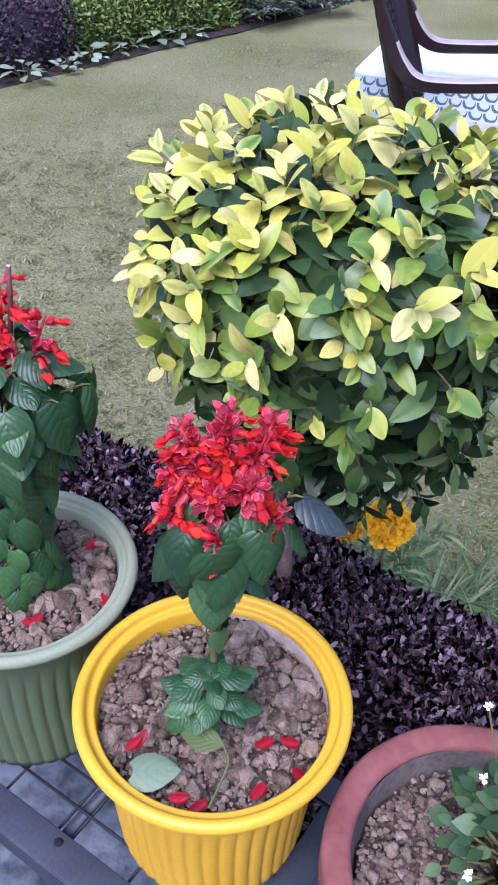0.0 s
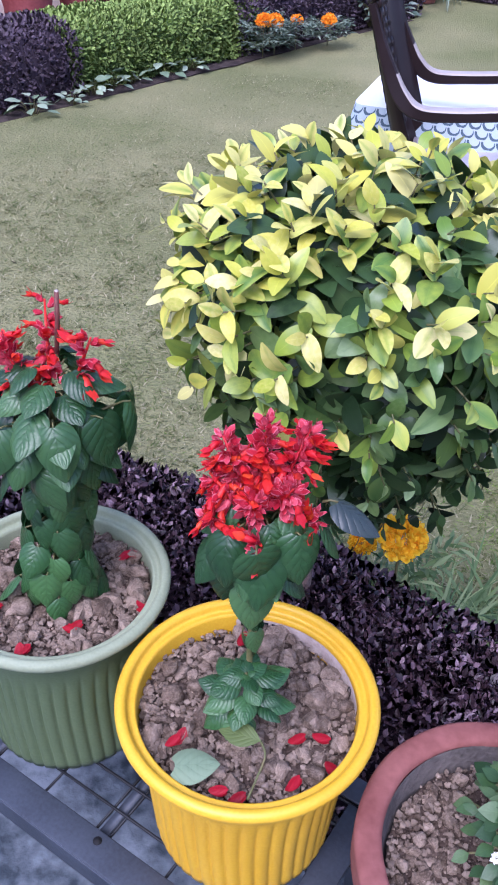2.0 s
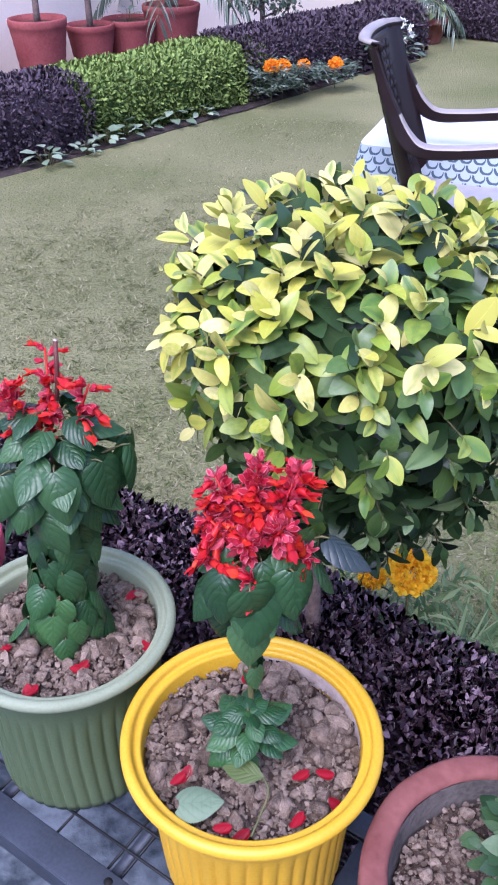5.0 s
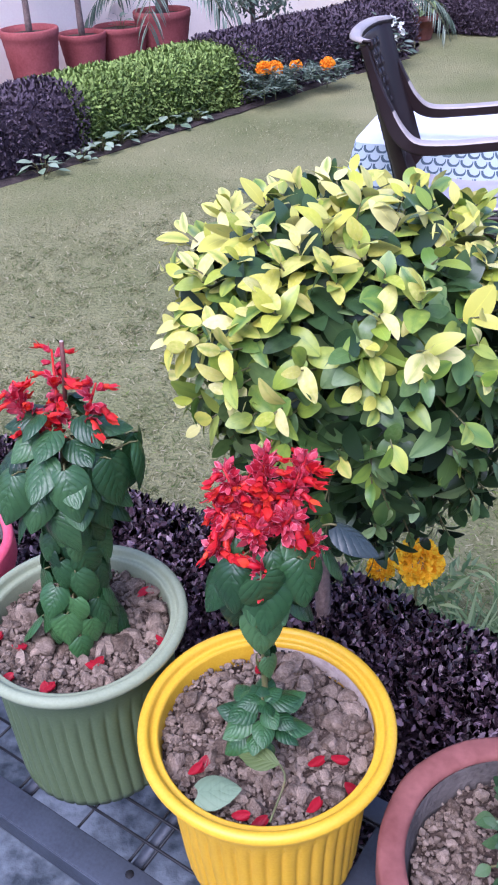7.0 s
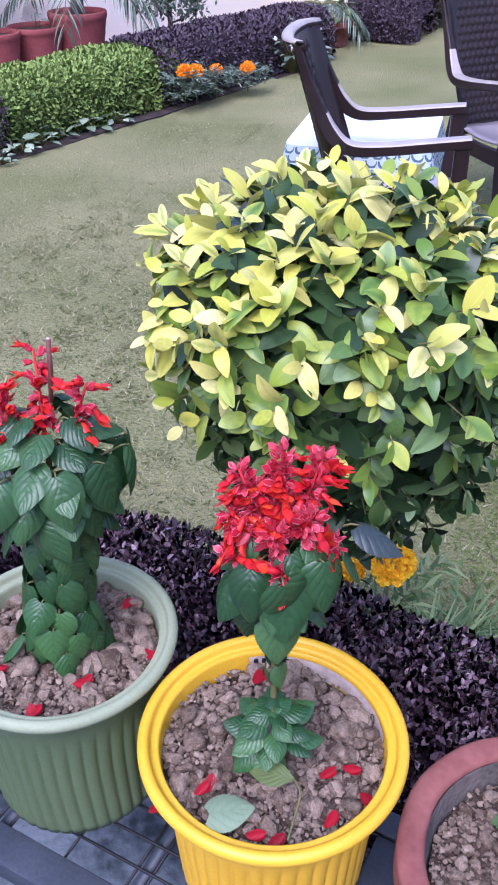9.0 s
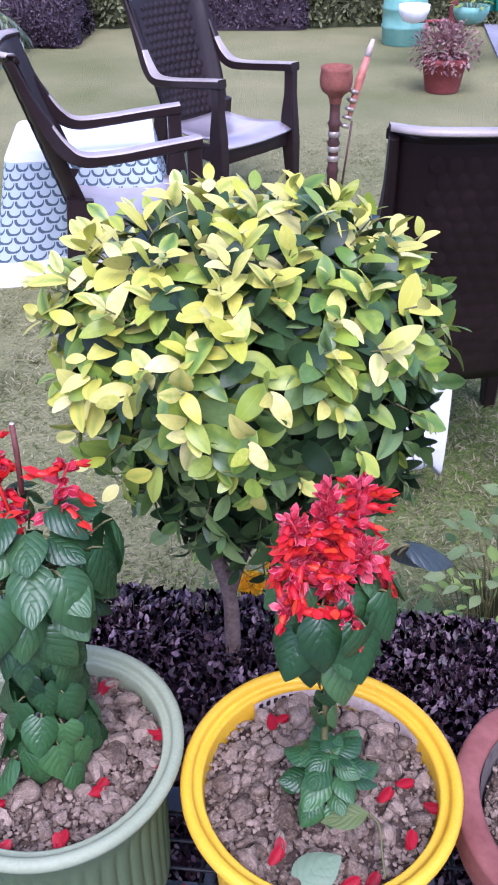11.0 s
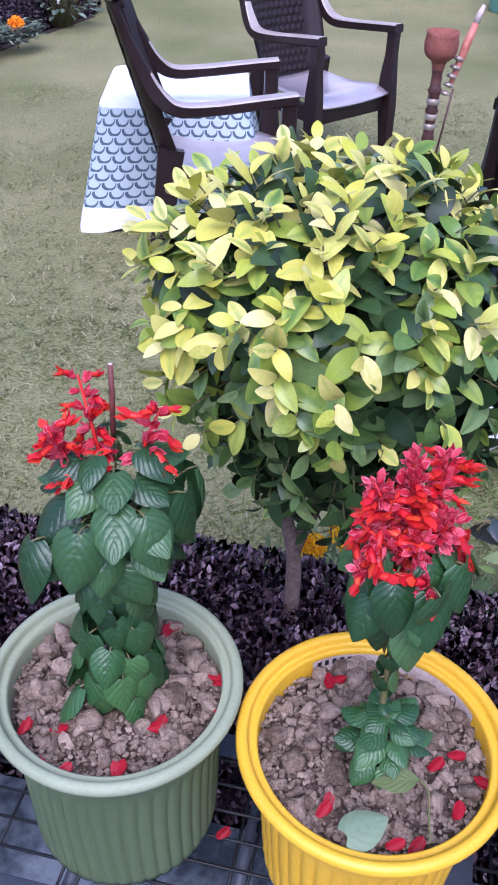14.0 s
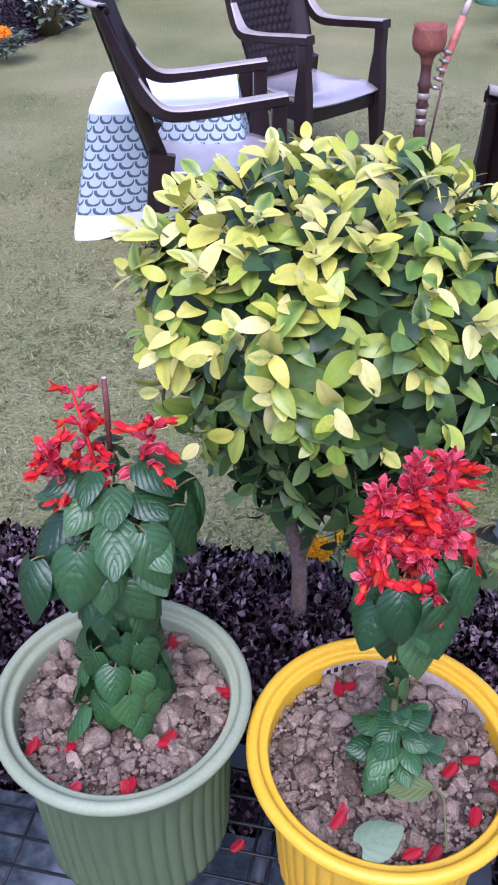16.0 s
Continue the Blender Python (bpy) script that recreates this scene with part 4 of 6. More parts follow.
def floret_mesh(seed, blown=True):
    """One flower along +y: a ribbed bell of a calyx and, once blown, a long nodding tube with two lips."""
    r = np.random.default_rng(seed)
    verts, uvs, faces, kinds = [], [], [], []

    def turned(rings, points, kind, ragged=0.0):
        k0 = len(verts)
        for q, (y, rad, z) in enumerate(rings):
            for s in range(points):
                a = 2 * math.pi * s / points
                edge_y = ragged * math.cos(3 * a) if q == len(rings) - 1 else 0.0
                rib = 1 + (0.10 if kind and s % 2 else 0.0)
                verts.append((rad * rib * 0.85 * math.cos(a), y + edge_y, z + rad * rib * math.sin(a)))
                uvs.append((0.35 + 0.3 * s / points, q / len(rings)))
        for q in range(len(rings) - 1):
            for s in range(points):
                a, b = k0 + points * q + s, k0 + points * q + (s + 1) % points
                faces.append((a, a + points, b + points, b))
                kinds.append(kind)

    sepals = ((0.0, 0.30), (1.57, 0.34), (3.14, 0.26), (4.71, 0.34), (0.8, 0.5)) if blown else ((0.0, 0.20), (1.57, 0.16), (3.14, 0.22), (4.71, 0.16))
    turned([(0.0, 0.035, 0.0), (0.06, 0.11, 0.0), (0.18, 0.15, -0.005), (0.30, 0.15, -0.01)], 10, 1)
    for spin, lift in sepals:
        sv, sf, su = leaf_shape(r.uniform(0.38, 0.50), r.uniform(0.30, 0.40), 5, 1.0, -0.6, r.uniform(-0.25, 0.1), base=0.4)
        k0 = len(verts)
        turn = Matrix.Rotation(spin + r.uniform(-0.3, 0.3), 3, "Y")
        lean = Matrix.Rotation(lift + r.uniform(-0.12, 0.12), 3, "X")
        for v in sv:
            verts.append(tuple(turn @ (lean @ Vector(v) + Vector((0, 0.10, 0.10)))))
        uvs.extend(tuple(u) for u in su)
        faces.extend(tuple(i + k0 for i in q) for q in sf)
        kinds.extend([1] * len(sf))
    if blown:
        bend = r.uniform(0.10, 0.34)
        line = [(0.22 + 0.46 * t, 0.09 + 0.10 * t, 0.03 * math.sin(3.1 * t) - bend * t * t) for t in np.linspace(0, 1, 7)]
        turned(line, 8, 0, 0.05)
        end_y, end_z = line[-1][0], line[-1][2]
        for spin, lift, length, wide in ((0.0, r.uniform(-0.35, 0.05), r.uniform(0.46, 0.60), 0.40), (3.1416, r.uniform(0.6, 1.2), r.uniform(0.42, 0.56), 0.40), (2.1, r.uniform(0.4, 1.0), 0.40, 0.26), (-2.1, r.uniform(0.4, 1.0), 0.40, 0.26)):
            sv, sf, su = leaf_shape(length, wide, 5, 0.8, -0.7, r.uniform(0.0, 0.45), base=0.45)
            k0 = len(verts)
            turn = Matrix.Rotation(spin, 3, "Y") @ Matrix.Rotation(lift, 3, "X")
            shift = Matrix.Rotation(spin, 3, "Y") @ Vector((0, 0, 0.11)) + Vector((0, end_y - 0.08, end_z))
            for v in sv:
                verts.append(tuple(turn @ Vector(v) + shift))
            uvs.extend(tuple(u) for u in su)
            faces.extend(tuple(i + k0 for i in q) for q in sf)
            kinds.extend([0] * len(sf))
    for k, v in enumerate(verts):
        verts[k] = tuple(c + r.normal() * 0.008 for c in v)
    me = to_mesh("floret", verts, faces, m_red, uvs)
    me.materials.append(m_calyx)
    me.polygons.foreach_set("material_index", kinds)
    return me


FLORETS = [floret_mesh(k) for k in range(6)]
BUDS = [floret_mesh(20 + k, False) for k in range(4)]


def hang_leaf(plant, off, at, azimuth, size, hang, r, twist=0.0, label="", shape=None):
    """A leaf on its stalk from a point of the stem: hang 0 level, 1 straight down."""
    out = np.array([math.cos(azimuth), math.sin(azimuth), 0.0])
    way = unit(out * (1 - hang) + np.array([0, 0, -hang]) + r.normal(size=3) * 0.10)
    stalk_end = np.array(at) + out * size * (twist or 0.3) + np.array([0, 0, size * 0.08])
    up = out * 0.9 * hang + np.array([0, 0, 1.0 - 0.6 * hang]) + r.normal(size=3) * 0.22
    rot = turns(way[None], up[None])[0]
    o = np.array(off)
    part("leaf", shape or salvia_meshes[int(r.integers(5))], None, plant, label, mat4(stalk_end - o, rot, size))
    v, f = tube_data([tuple(np.array(at) - o), tuple((np.array(at) + stalk_end) / 2 - o + [0, 0, 0.002]), tuple(stalk_end - o)], [0.0014, 0.0012, 0.001], 5)
    part("leaf_stalk", to_mesh("leaf_stalk", v, f, m_stem), None, plant)


def flower_spike(plant, off, foot, tip, count, reach, size, r, blown=0.5):
    """A spike of florets round a stalk from foot to tip; blown: the share of open ones at its foot."""
    o, foot, tip = np.array(off), np.array(foot), np.array(tip)
    v, f = tube_data([tuple(foot - o), tuple((foot + tip) / 2 - o), tuple(tip - o)], [0.0022, 0.002, 0.0012], 6)
    part("flower_stalk", to_mesh("flower_stalk", v, f, m_red if count > 4 else m_stem), None, plant)
    axis = unit(tip - foot)
    e1 = unit(np.cross(axis, [0.3, 1, 0.2]))
    e2 = np.cross(axis, e1)
    for k in range(count):
        h = (k + 0.5) / count
        a = k * 2.4 + r.uniform(-0.3, 0.3)
        out = e1 * math.cos(a) + e2 * math.sin(a)
        base = foot + (tip - foot) * (0.1 + 0.9 * h) + out * 0.003
        way = unit(out * (1.0 - 0.45 * h) * reach + axis * (0.05 + 0.5 * h) + np.array([0, 0, -0.30 * (1 - h)]) + r.normal(size=3) * 0.25)
        rot = turns(way[None], (axis + r.normal(size=3) * 0.2)[None])[0]
        shape = FLORETS[int(r.integers(6))] if r.uniform() < blown * (1.25 - 0.7 * h) else BUDS[int(r.integers(4))]
        part("floret", shape, None, plant, "", mat4(base - o, rot, size * r.uniform(0.8, 1.12) * (1 - 0.25 * h)))


# the taller plant, in the green pot
r1 = np.random.default_rng(41)
O1 = (-0.207, 0.838, 0.72)
salvia = thing("salvia_plant", "tall red salvia with drooping dark leaves in the green pot", "flowering plant", O1)
spine = smooth_line([(-0.207, 0.838, 0.71), (-0.203, 0.842, 0.80), (-0.197, 0.850, 0.90), (-0.192, 0.858, 1.0), (-0.181, 0.884, 1.136)], 24)
tube("stem", [tuple(np.array(p) - O1) for p in spine[:19]], [0.0042] * 12 + [0.0034] * 7, m_stem, salvia, "brownish green stem", 8)


def on(line, z):
    zs = [p[2] for p in line]
    return np.array([np.interp(z, zs, [p[i] for p in line]) for i in range(3)])


for k in range(74):
    z = 0.752 + 0.205 * k / 73
    a = k * 2.4 + r1.uniform(-0.3, 0.3)
    hang_leaf(salvia, O1, on(spine, z) + np.array([math.cos(a), math.sin(a), 0]) * (0.034 - 0.022 * k / 73), a, r1.uniform(0.033, 0.048), 0.70 + 0.07 * r1.normal(), r1, shape=young_meshes[k % 3] if k < 34 else None)
for k in range(42):
    z = 0.940 + 0.115 * k / 41
    s = r1.uniform(0.040, 0.054) * (1.0 if k < 36 else 0.8)
    a = k * 2.4 + r1.uniform(-0.3, 0.3)
    p = on(spine, z) + np.array([math.cos(a), math.sin(a), 0]) * (0.032 if k < 30 else 0.016)
    hang_leaf(salvia, O1, p, a, s, 0.52 - 0.012 * max(0, k - 8) + 0.08 * r1.normal(), r1)
for a, z, d, s in ((0.1, 1.005, 0.07, 0.058), (3.5, 0.985, 0.07, 0.058), (-0.5, 1.01, 0.055, 0.060), (-1.3, 1.015, 0.05, 0.056), (-2.2, 1.005, 0.055, 0.058), (-2.8, 0.995, 0.04, 0.052)):
    p = on(spine, z) + np.array([math.cos(a), math.sin(a), 0]) * d
    hang_leaf(salvia, O1, p, a, s, 0.55, r1)
    tube("side_shoot", [tuple(on(spine, z - 0.03) - O1), tuple(p - np.array(O1))], [0.0022, 0.0016], m_stem, salvia, "", 5)
# one broad leaf held out on a long stalk
p = np.array([-0.114, 0.900, 1.0])
tube("side_shoot", [tuple(on(spine, 0.985) - O1), tuple((on(spine, 0.985) + p) / 2 - O1 + [0, 0, 0.012]), tuple(p - O1)], [0.002, 0.0018, 0.0014], m_stem, salvia, "", 5)
hang_leaf(salvia, O1, p, -0.95, 0.060, 0.86, r1, 0.12)
flower_spike(salvia, O1, (-0.210, 0.862, 1.0), (-0.243, 0.874, 1.074), 26, 1.1, 0.032, r1, 0.8)
flower_spike(salvia, O1, (-0.196, 0.876, 1.02), (-0.206, 0.928, 1.098), 14, 0.9, 0.030, r1, 0.8)
flower_spike(salvia, O1, (-0.165, 0.862, 1.03), (-0.141, 0.860, 1.092), 9, 0.9, 0.032, r1, 0.8)

stalk = tube("dry_stalk", [tuple(np.array(p) - O1) for p in ((-0.184, 0.876, 1.06), (-0.181, 0.884, 1.10), (-0.180, 0.888, 1.129))], [0.0026, 0.0028, 0.0026], m_twig, salvia, "bare reddish brown stalk", 8)
lathe("cut_end", [(0.0001, 0.0012), (0.0018, 0.001), (0.0025, 0.0), (0.0025, -0.002)], m_paper, stalk, "pale cut end", 10, None, Matrix.Translation(Vector((-0.180, 0.888, 1.129)) - Vector(O1)))

# the bushier plant, in the yellow pot
r2 = np.random.default_rng(43)
O2 = (0.046, 0.69, 0.71)
salvia2 = thing("salvia_plant", "red salvia with dense scarlet flowers in the yellow pot", "flowering plant", O2)
spine2 = smooth_line([(0.046, 0.69, 0.70), (0.043, 0.688, 0.80), (0.045, 0.695, 0.90), (0.048, 0.705, 1.0), (0.052, 0.72, 1.085)], 24)
tube("stem", [tuple(np.array(p) - O2) for p in spine2], [0.0036] * 16 + [0.002] * 8, m_stem, salvia2, "thin green stem", 8)
for tier, (n, z, out, size, hang) in enumerate(((4, 0.799, 0.0, 0.016, -0.6), (4, 0.797, 0.003, 0.027, -0.10), (5, 0.791, 0.010, 0.032, -0.02), (6, 0.781, 0.017, 0.035, 0.08), (7, 0.768, 0.023, 0.035, 0.22), (8, 0.753, 0.027, 0.032, 0.40))):
    for k in range(n):
        a = 2 * math.pi * (k + 0.5 * (tier % 2)) / n + r2.uniform(-0.35, 0.35)
        c = np.array([0.041, 0.671, z + 0.003]) + np.array([math.cos(a), math.sin(a), 0]) * out * 0.9
        hang_leaf(salvia2, O2, c, a, size * r2.uniform(0.62, 1.0), hang + 0.08 * r2.normal(), r2, 0.10, shape=young_meshes[k % 3])
tube("side_shoot", [tuple(np.array(p) - O2) for p in ((0.046, 0.69, 0.712), (0.046, 0.676, 0.745), (0.041, 0.668, 0.786))], [0.0026, 0.0024, 0.002], m_stem, salvia2, "", 6)
for k in range(8):
    hang_leaf(salvia2, O2, on(spine2, 0.830 + 0.075 * k / 7), k * 2.4 + 0.6, r2.uniform(0.022, 0.031), 0.80, r2)
for k in range(28):
    z = 0.935 + 0.085 * k / 27
    a = k * 2.4 + r2.uniform(-0.3, 0.3)
    p = on(spine2, z) + np.array([math.cos(a), math.sin(a), 0]) * 0.016
    hang_leaf(salvia2, O2, p, a, r2.uniform(0.040, 0.056), 0.58 + 0.07 * r2.normal(), r2)
p = np.array([0.104, 0.690, 1.032])
grey = to_mesh("leaf", *SALVIA[1][:2], m_grey_leaf, SALVIA[1][2])
hang_leaf(salvia2, O2, p, -0.25, 0.048, 0.30, r2, label="greyish leaf held out sideways", shape=grey)
hang_leaf(salvia2, O2, p + [0.02, 0.02, -0.03], 0.3, 0.042, 0.5, r2, label="drooping greyish leaf", shape=grey)
hang_leaf(salvia2, O2, np.array([0.046, 0.655, 1.005]), -1.55, 0.056, 0.80, r2)
for foot, tip, n in (((0.046, 0.70, 1.030), (0.050, 0.72, 1.098), 24), ((0.034, 0.70, 1.028), (0.010, 0.712, 1.084), 19), ((0.064, 0.705, 1.030), (0.089, 0.728, 1.086), 19), ((0.024, 0.69, 1.024), (-0.002, 0.706, 1.046), 8), ((0.062, 0.69, 1.024), (0.076, 0.682, 1.052), 10), ((0.042, 0.685, 1.016), (0.040, 0.670, 1.044), 9)):
    flower_spike(salvia2, O2, foot, tip, int(n * 1.45), 0.9, 0.031, r2, 0.52)
for foot, tip, n in (((0.048, 0.675, 0.990), (0.050, 0.662, 0.998), 4), ((0.010, 0.690, 1.000), (-0.004, 0.690, 1.006), 3), ((0.085, 0.695, 1.0), (0.102, 0.70, 1.002), 4)):
    flower_spike(salvia2, O2, foot, tip, n + 3, 0.9, 0.030, r2, 1.0)
# broad leaves under the flower heads, on the bench's side
for x, y, z, a, s, hang in ((0.050, 0.668, 0.988, -1.50, 0.060, 0.80), (0.080, 0.676, 1.004, -0.95, 0.054, 0.62), (0.022, 0.674, 1.000, -2.0, 0.050, 0.66), (0.010, 0.684, 0.975, -2.5, 0.046, 0.75), (0.030, 0.676, 0.960, -1.9, 0.050, 0.80), (0.078, 0.684, 0.968, -0.8, 0.052, 0.78), (0.098, 0.700, 0.995, -0.1, 0.048, 0.6)):
    hang_leaf(salvia2, O2, np.array([x, y, z]), a, s, hang, r2, 0.18)


# ---- fallen petals and leaves ----
def petal(at, turn, size=0.019):
    """A dropped flower, half flattened where it lies."""
    ob = new("fallen_petal", FALLEN[int(random.random() * 4)])
    ob.matrix_world = pose(*at, random.uniform(-15, 15), random.uniform(-15, 15), turn) @ Matrix.Diagonal((size * 1.1, size, size, 1))
    return tagged(ob, "fallen scarlet salvia petal lying on dry soil", "petal", "fallen petals")


FALLEN = []
for k in range(4):
    rr = np.random.default_rng(200 + k)
    verts, faces, uvs = [], [], []
    for lift, turn_z in ((0.12, 0.0), (0.26, rr.uniform(0.2, 0.5))):
        sv, sf, su = leaf_shape(1.1, 0.58, 8, 0.95, -1.4, 0.25, full=0.6)
        k0 = len(verts)
        for v in sv:
            verts.append(tuple(Matrix.Rotation(turn_z, 3, "Z") @ (Vector(v) + Vector((0, -0.5, lift)))))
        faces.extend(tuple(i + k0 for i in q) for q in sf)
        uvs.extend(tuple(u) for u in su)
    FALLEN.append(to_mesh("fallen_petal", verts, faces, m_fallen, uvs))
GZ, YZ = 0.734, 0.720
for x, y, a in ((-0.178, 0.775, 40), (-0.172, 0.779, 100), (-0.229, 0.736, 160), (-0.225, 0.738, 120), (-0.096, 0.819, 20), (-0.092, 0.812, 80), (-0.127, 0.908, 60), (-0.134, 0.903, 130), (-0.312, 0.818, 100), (-0.278, 0.803, 70), (-0.304, 0.764, 140), (-0.280, 0.752, 95), (-0.104, 0.772, 30)):
    petal((x, y, GZ), a)
for x, y, a in ((-0.034, 0.640, 95), (-0.027, 0.646, 130), (0.101, 0.652, 80), (0.127, 0.655, 60), (0.044, 0.786, 30), (0.032, 0.788, 150), (0.138, 0.618, 20), (0.098, 0.598, 120), (0.02, 0.584, 70), (0.04, 0.577, 100)):
    petal((x, y, YZ), a)
petal((-0.103, 0.759, 0.507), 75)
v, f, u = salvia_leaf(0.10, 0.25, 99)
solid("fallen_leaf", to_mesh("fallen_leaf", v * 0.047, f, m_wilt, u), None, "wilted pale green leaf lying on the soil", "leaf", pose(-0.028, 0.601, 0.734, 8, 6, -85))
bent = thing("wilted_leaf", "limp lime green leaf on a thin bent stalk", "leaf", (0.062, 0.622, 0.728))
v, f, u = leaf_shape(0.046, 0.026, 8, 0.9, 0.3, 0.35)
part("leaf", to_mesh("leaf", v, f, m_limp, u), None, bent, "", pose(-0.002, 0.002, 0.026, 10, -20, 75))
tube("leaf_stalk", smooth_line([(-0.012, -0.05, 0.0), (-0.004, -0.03, 0.006), (0.004, -0.01, 0.018), (-0.002, 0.002, 0.026)], 9), 0.0013, m_stem, bent, "", 6)

# paper label curling along the yellow pot's inner wall
label = thing("paper_label", "torn white paper label inside the yellow pot", "label", (YP[0], YP[1], 0.738))
lv, lf = [], []
for k in range(25):
    a = radians(100 - 100 * k / 24)
    for j in range(5):
        r = 0.1237 - 0.0016 * j / 4
        lv.append((r * math.cos(a), r * math.sin(a), -0.012 - 0.022 * j / 4 - 0.002 * math.sin(k * 1.3) * (j == 4)))
for k in range(24):
    for j in range(4):
        a = k * 5 + j
        lf.append((a, a + 1, a + 6, a + 5))
part("paper", to_mesh("paper", lv, lf, m_paper), None, label)
for k in range(5):
    a = radians(96 - 4.5 * k)
    part("ink_bar", box((0.005, 0.0006, 0.008), (0.1223 * math.cos(a), 0.1223 * math.sin(a), -0.019), 0.0, Matrix.Rotation(a + math.pi / 2, 4, "Z")), m_ink_and_hole, label)
ring = [(0.004 * math.cos(t), 0, 0.0075 * math.sin(t)) for t in np.linspace(0, 2 * math.pi, 17)]
a = radians(15)
v, f = tube_data(ring, 0.0006, 5)
part("ink_loop", to_mesh("ink_loop", v, f, m_ink_and_hole), None, label, "", Matrix.Translation((0.1210 * math.cos(a), 0.1210 * math.sin(a), -0.022)) @ Matrix.Rotation(a + math.pi / 2, 4, "Z"))

# ---- marigolds ----
def marigold(name, label, at, foot_z, radius, petal_mat, leaf_mat, seed, leaves=40, heads=((0, 0, 0),), spread=0.08, group=""):
    """A marigold: ruffled heads over feathery leaves."""
    r = np.random.default_rng(seed)
    plant = thing(name, label, "flowering plant", (at[0], at[1], foot_z), 0, group)
    for hx, hy, hz in heads:
        c = np.array([hx, hy, at[2] - foot_z + hz])
        n = 760
        z = r.uniform(-0.6, 1.0, n)
        a = r.uniform(0, 6.283, n)
        d = np.stack([np.sqrt(1 - z * z) * np.cos(a), np.sqrt(1 - z * z) * np.sin(a), z * 0.85], 1)
        rots = turns(unit(np.cross(d, r.normal(size=(n, 3))) * 0.45 + d * 0.9), unit(r.normal(size=(n, 3))))
        part("flower_head", scattered("flower_head", leaf_shape(1.0, 1.1, 4, 1.5, 0.6, 0.3), c + d * radius * r.uniform(0.45, 0.84, n)[:, None], rots, radius * r.uniform(0.20, 0.30, n), petal_mat), None, plant)
        tube("stem", [(hx * 0.3, hy * 0.3, 0), (hx * 0.8, hy * 0.8, c[2] * 0.6), tuple(c - [0, 0, radius * 0.3])], [0.004, 0.003, 0.003], m_stem, plant, "", 6)
    n = leaves * 9
    frond = np.repeat(np.arange(leaves), 9)
    az = r.uniform(0, 6.283, leaves)
    hz = r.uniform(0.25, 0.9, leaves) * (at[2] - foot_z)
    root = np.stack([np.cos(az) * spread * 0.4, np.sin(az) * spread * 0.4, hz], 1)
    tipw = unit(np.stack([np.cos(az), np.sin(az), r.uniform(-0.1, 0.7, leaves)], 1))
    q = np.tile(np.arange(9), leaves) / 9.0
    places = root[frond] + tipw[frond] * (spread * q)[:, None]
    side = np.cross(tipw[frond], [0, 0, 1.0]) * np.where(np.tile(np.arange(9), leaves) % 2 == 0, 1, -1)[:, None]
    ways = unit(tipw[frond] * 0.6 + side * 0.9 + r.normal(size=(n, 3)) * 0.2)
    tagged(part("feathery_leaves", scattered("feathery_leaves", small_leaf(1.0, 0.22), places, turns(ways, np.tile([0, 0, 1.0], (n, 1)) + r.normal(size=(n, 3)) * 0.3), spread * r.uniform(0.35, 0.6, n), leaf_mat), None, plant), kind="stuff")
    return plant


marigold("marigold_plant", "bright yellow marigold growing behind the purple hedge", (0.298, 1.262, 0.468), 0.02, 0.047, m_marigold, m_fern, 51, 34, ((0, 0, 0),), 0.09)
marigold("marigold_plant", "small yellow marigold beside the topiary", (0.232, 1.298, 0.420), 0.02, 0.028, m_marigold, m_fern, 52, 14, ((0, 0, 0),), 0.08)
for k, (x, y, z, s) in enumerate(((-0.2, 6.75, 0.26, 0.06), (-0.12, 6.85, 0.24, 0.062), (0.03, 7.02, 0.22, 0.05), (0.27, 7.2, 0.19, 0.062))):
    marigold("marigold_plant", "orange marigold in the far border", (x, y, z), 0.02, s, m_orange, m_dark_leaf, 60 + k, 40, ((0, 0, 0),), 0.13, "border marigolds")


def leafy_clump(name, label, at, count, reach, height, leaf, wide, mat, seed, category="plant", group="", upward=0.6):
    """A low plant of single leaves on stalks."""
    r = np.random.default_rng(seed)
    plant = thing(name, label, category, at, 0, group)
    shape = leaf_shape(1.0, wide, 6, 0.9, 0.3, 0.25)
    me = to_mesh("leaf", shape[0], shape[1], mat, shape[2])
    for k in range(count):
        a = k * 2.4 + r.uniform(-0.4, 0.4)
        q = math.sqrt((k + 0.5) / count)
        foot = np.array([math.cos(a), math.sin(a), 0]) * reach * q * 0.3
        top = np.array([math.cos(a) * reach * q, math.sin(a) * reach * q, height * (1 - 0.6 * q * q) * r.uniform(0.7, 1.1)])
        tube("leaf_stalk", [tuple(foot), tuple((foot + top) / 2 + [0, 0, height * 0.15]), tuple(top)], [0.0022, 0.0018, 0.0012], m_stem, plant, "", 5)
        way = unit(np.array([math.cos(a), math.sin(a), upward * (1 - q)]) + r.normal(size=3) * 0.25)
        rot = turns(way[None], np.array([[0, 0, 1.0]]) + r.normal(size=(1, 3)) * 0.25)[0]
        part("leaf", me, None, plant, "", mat4(top, rot, leaf * r.uniform(0.7, 1.2)))
    return plant


# the small plant in the pink pot, with tiny white flowers
bush = leafy_clump("potted_plant", "small bushy green plant with tiny white flowers", (0.365, 0.57, 0.645), 150, 0.085, 0.12, 0.024, 0.72, m_bush, 71)
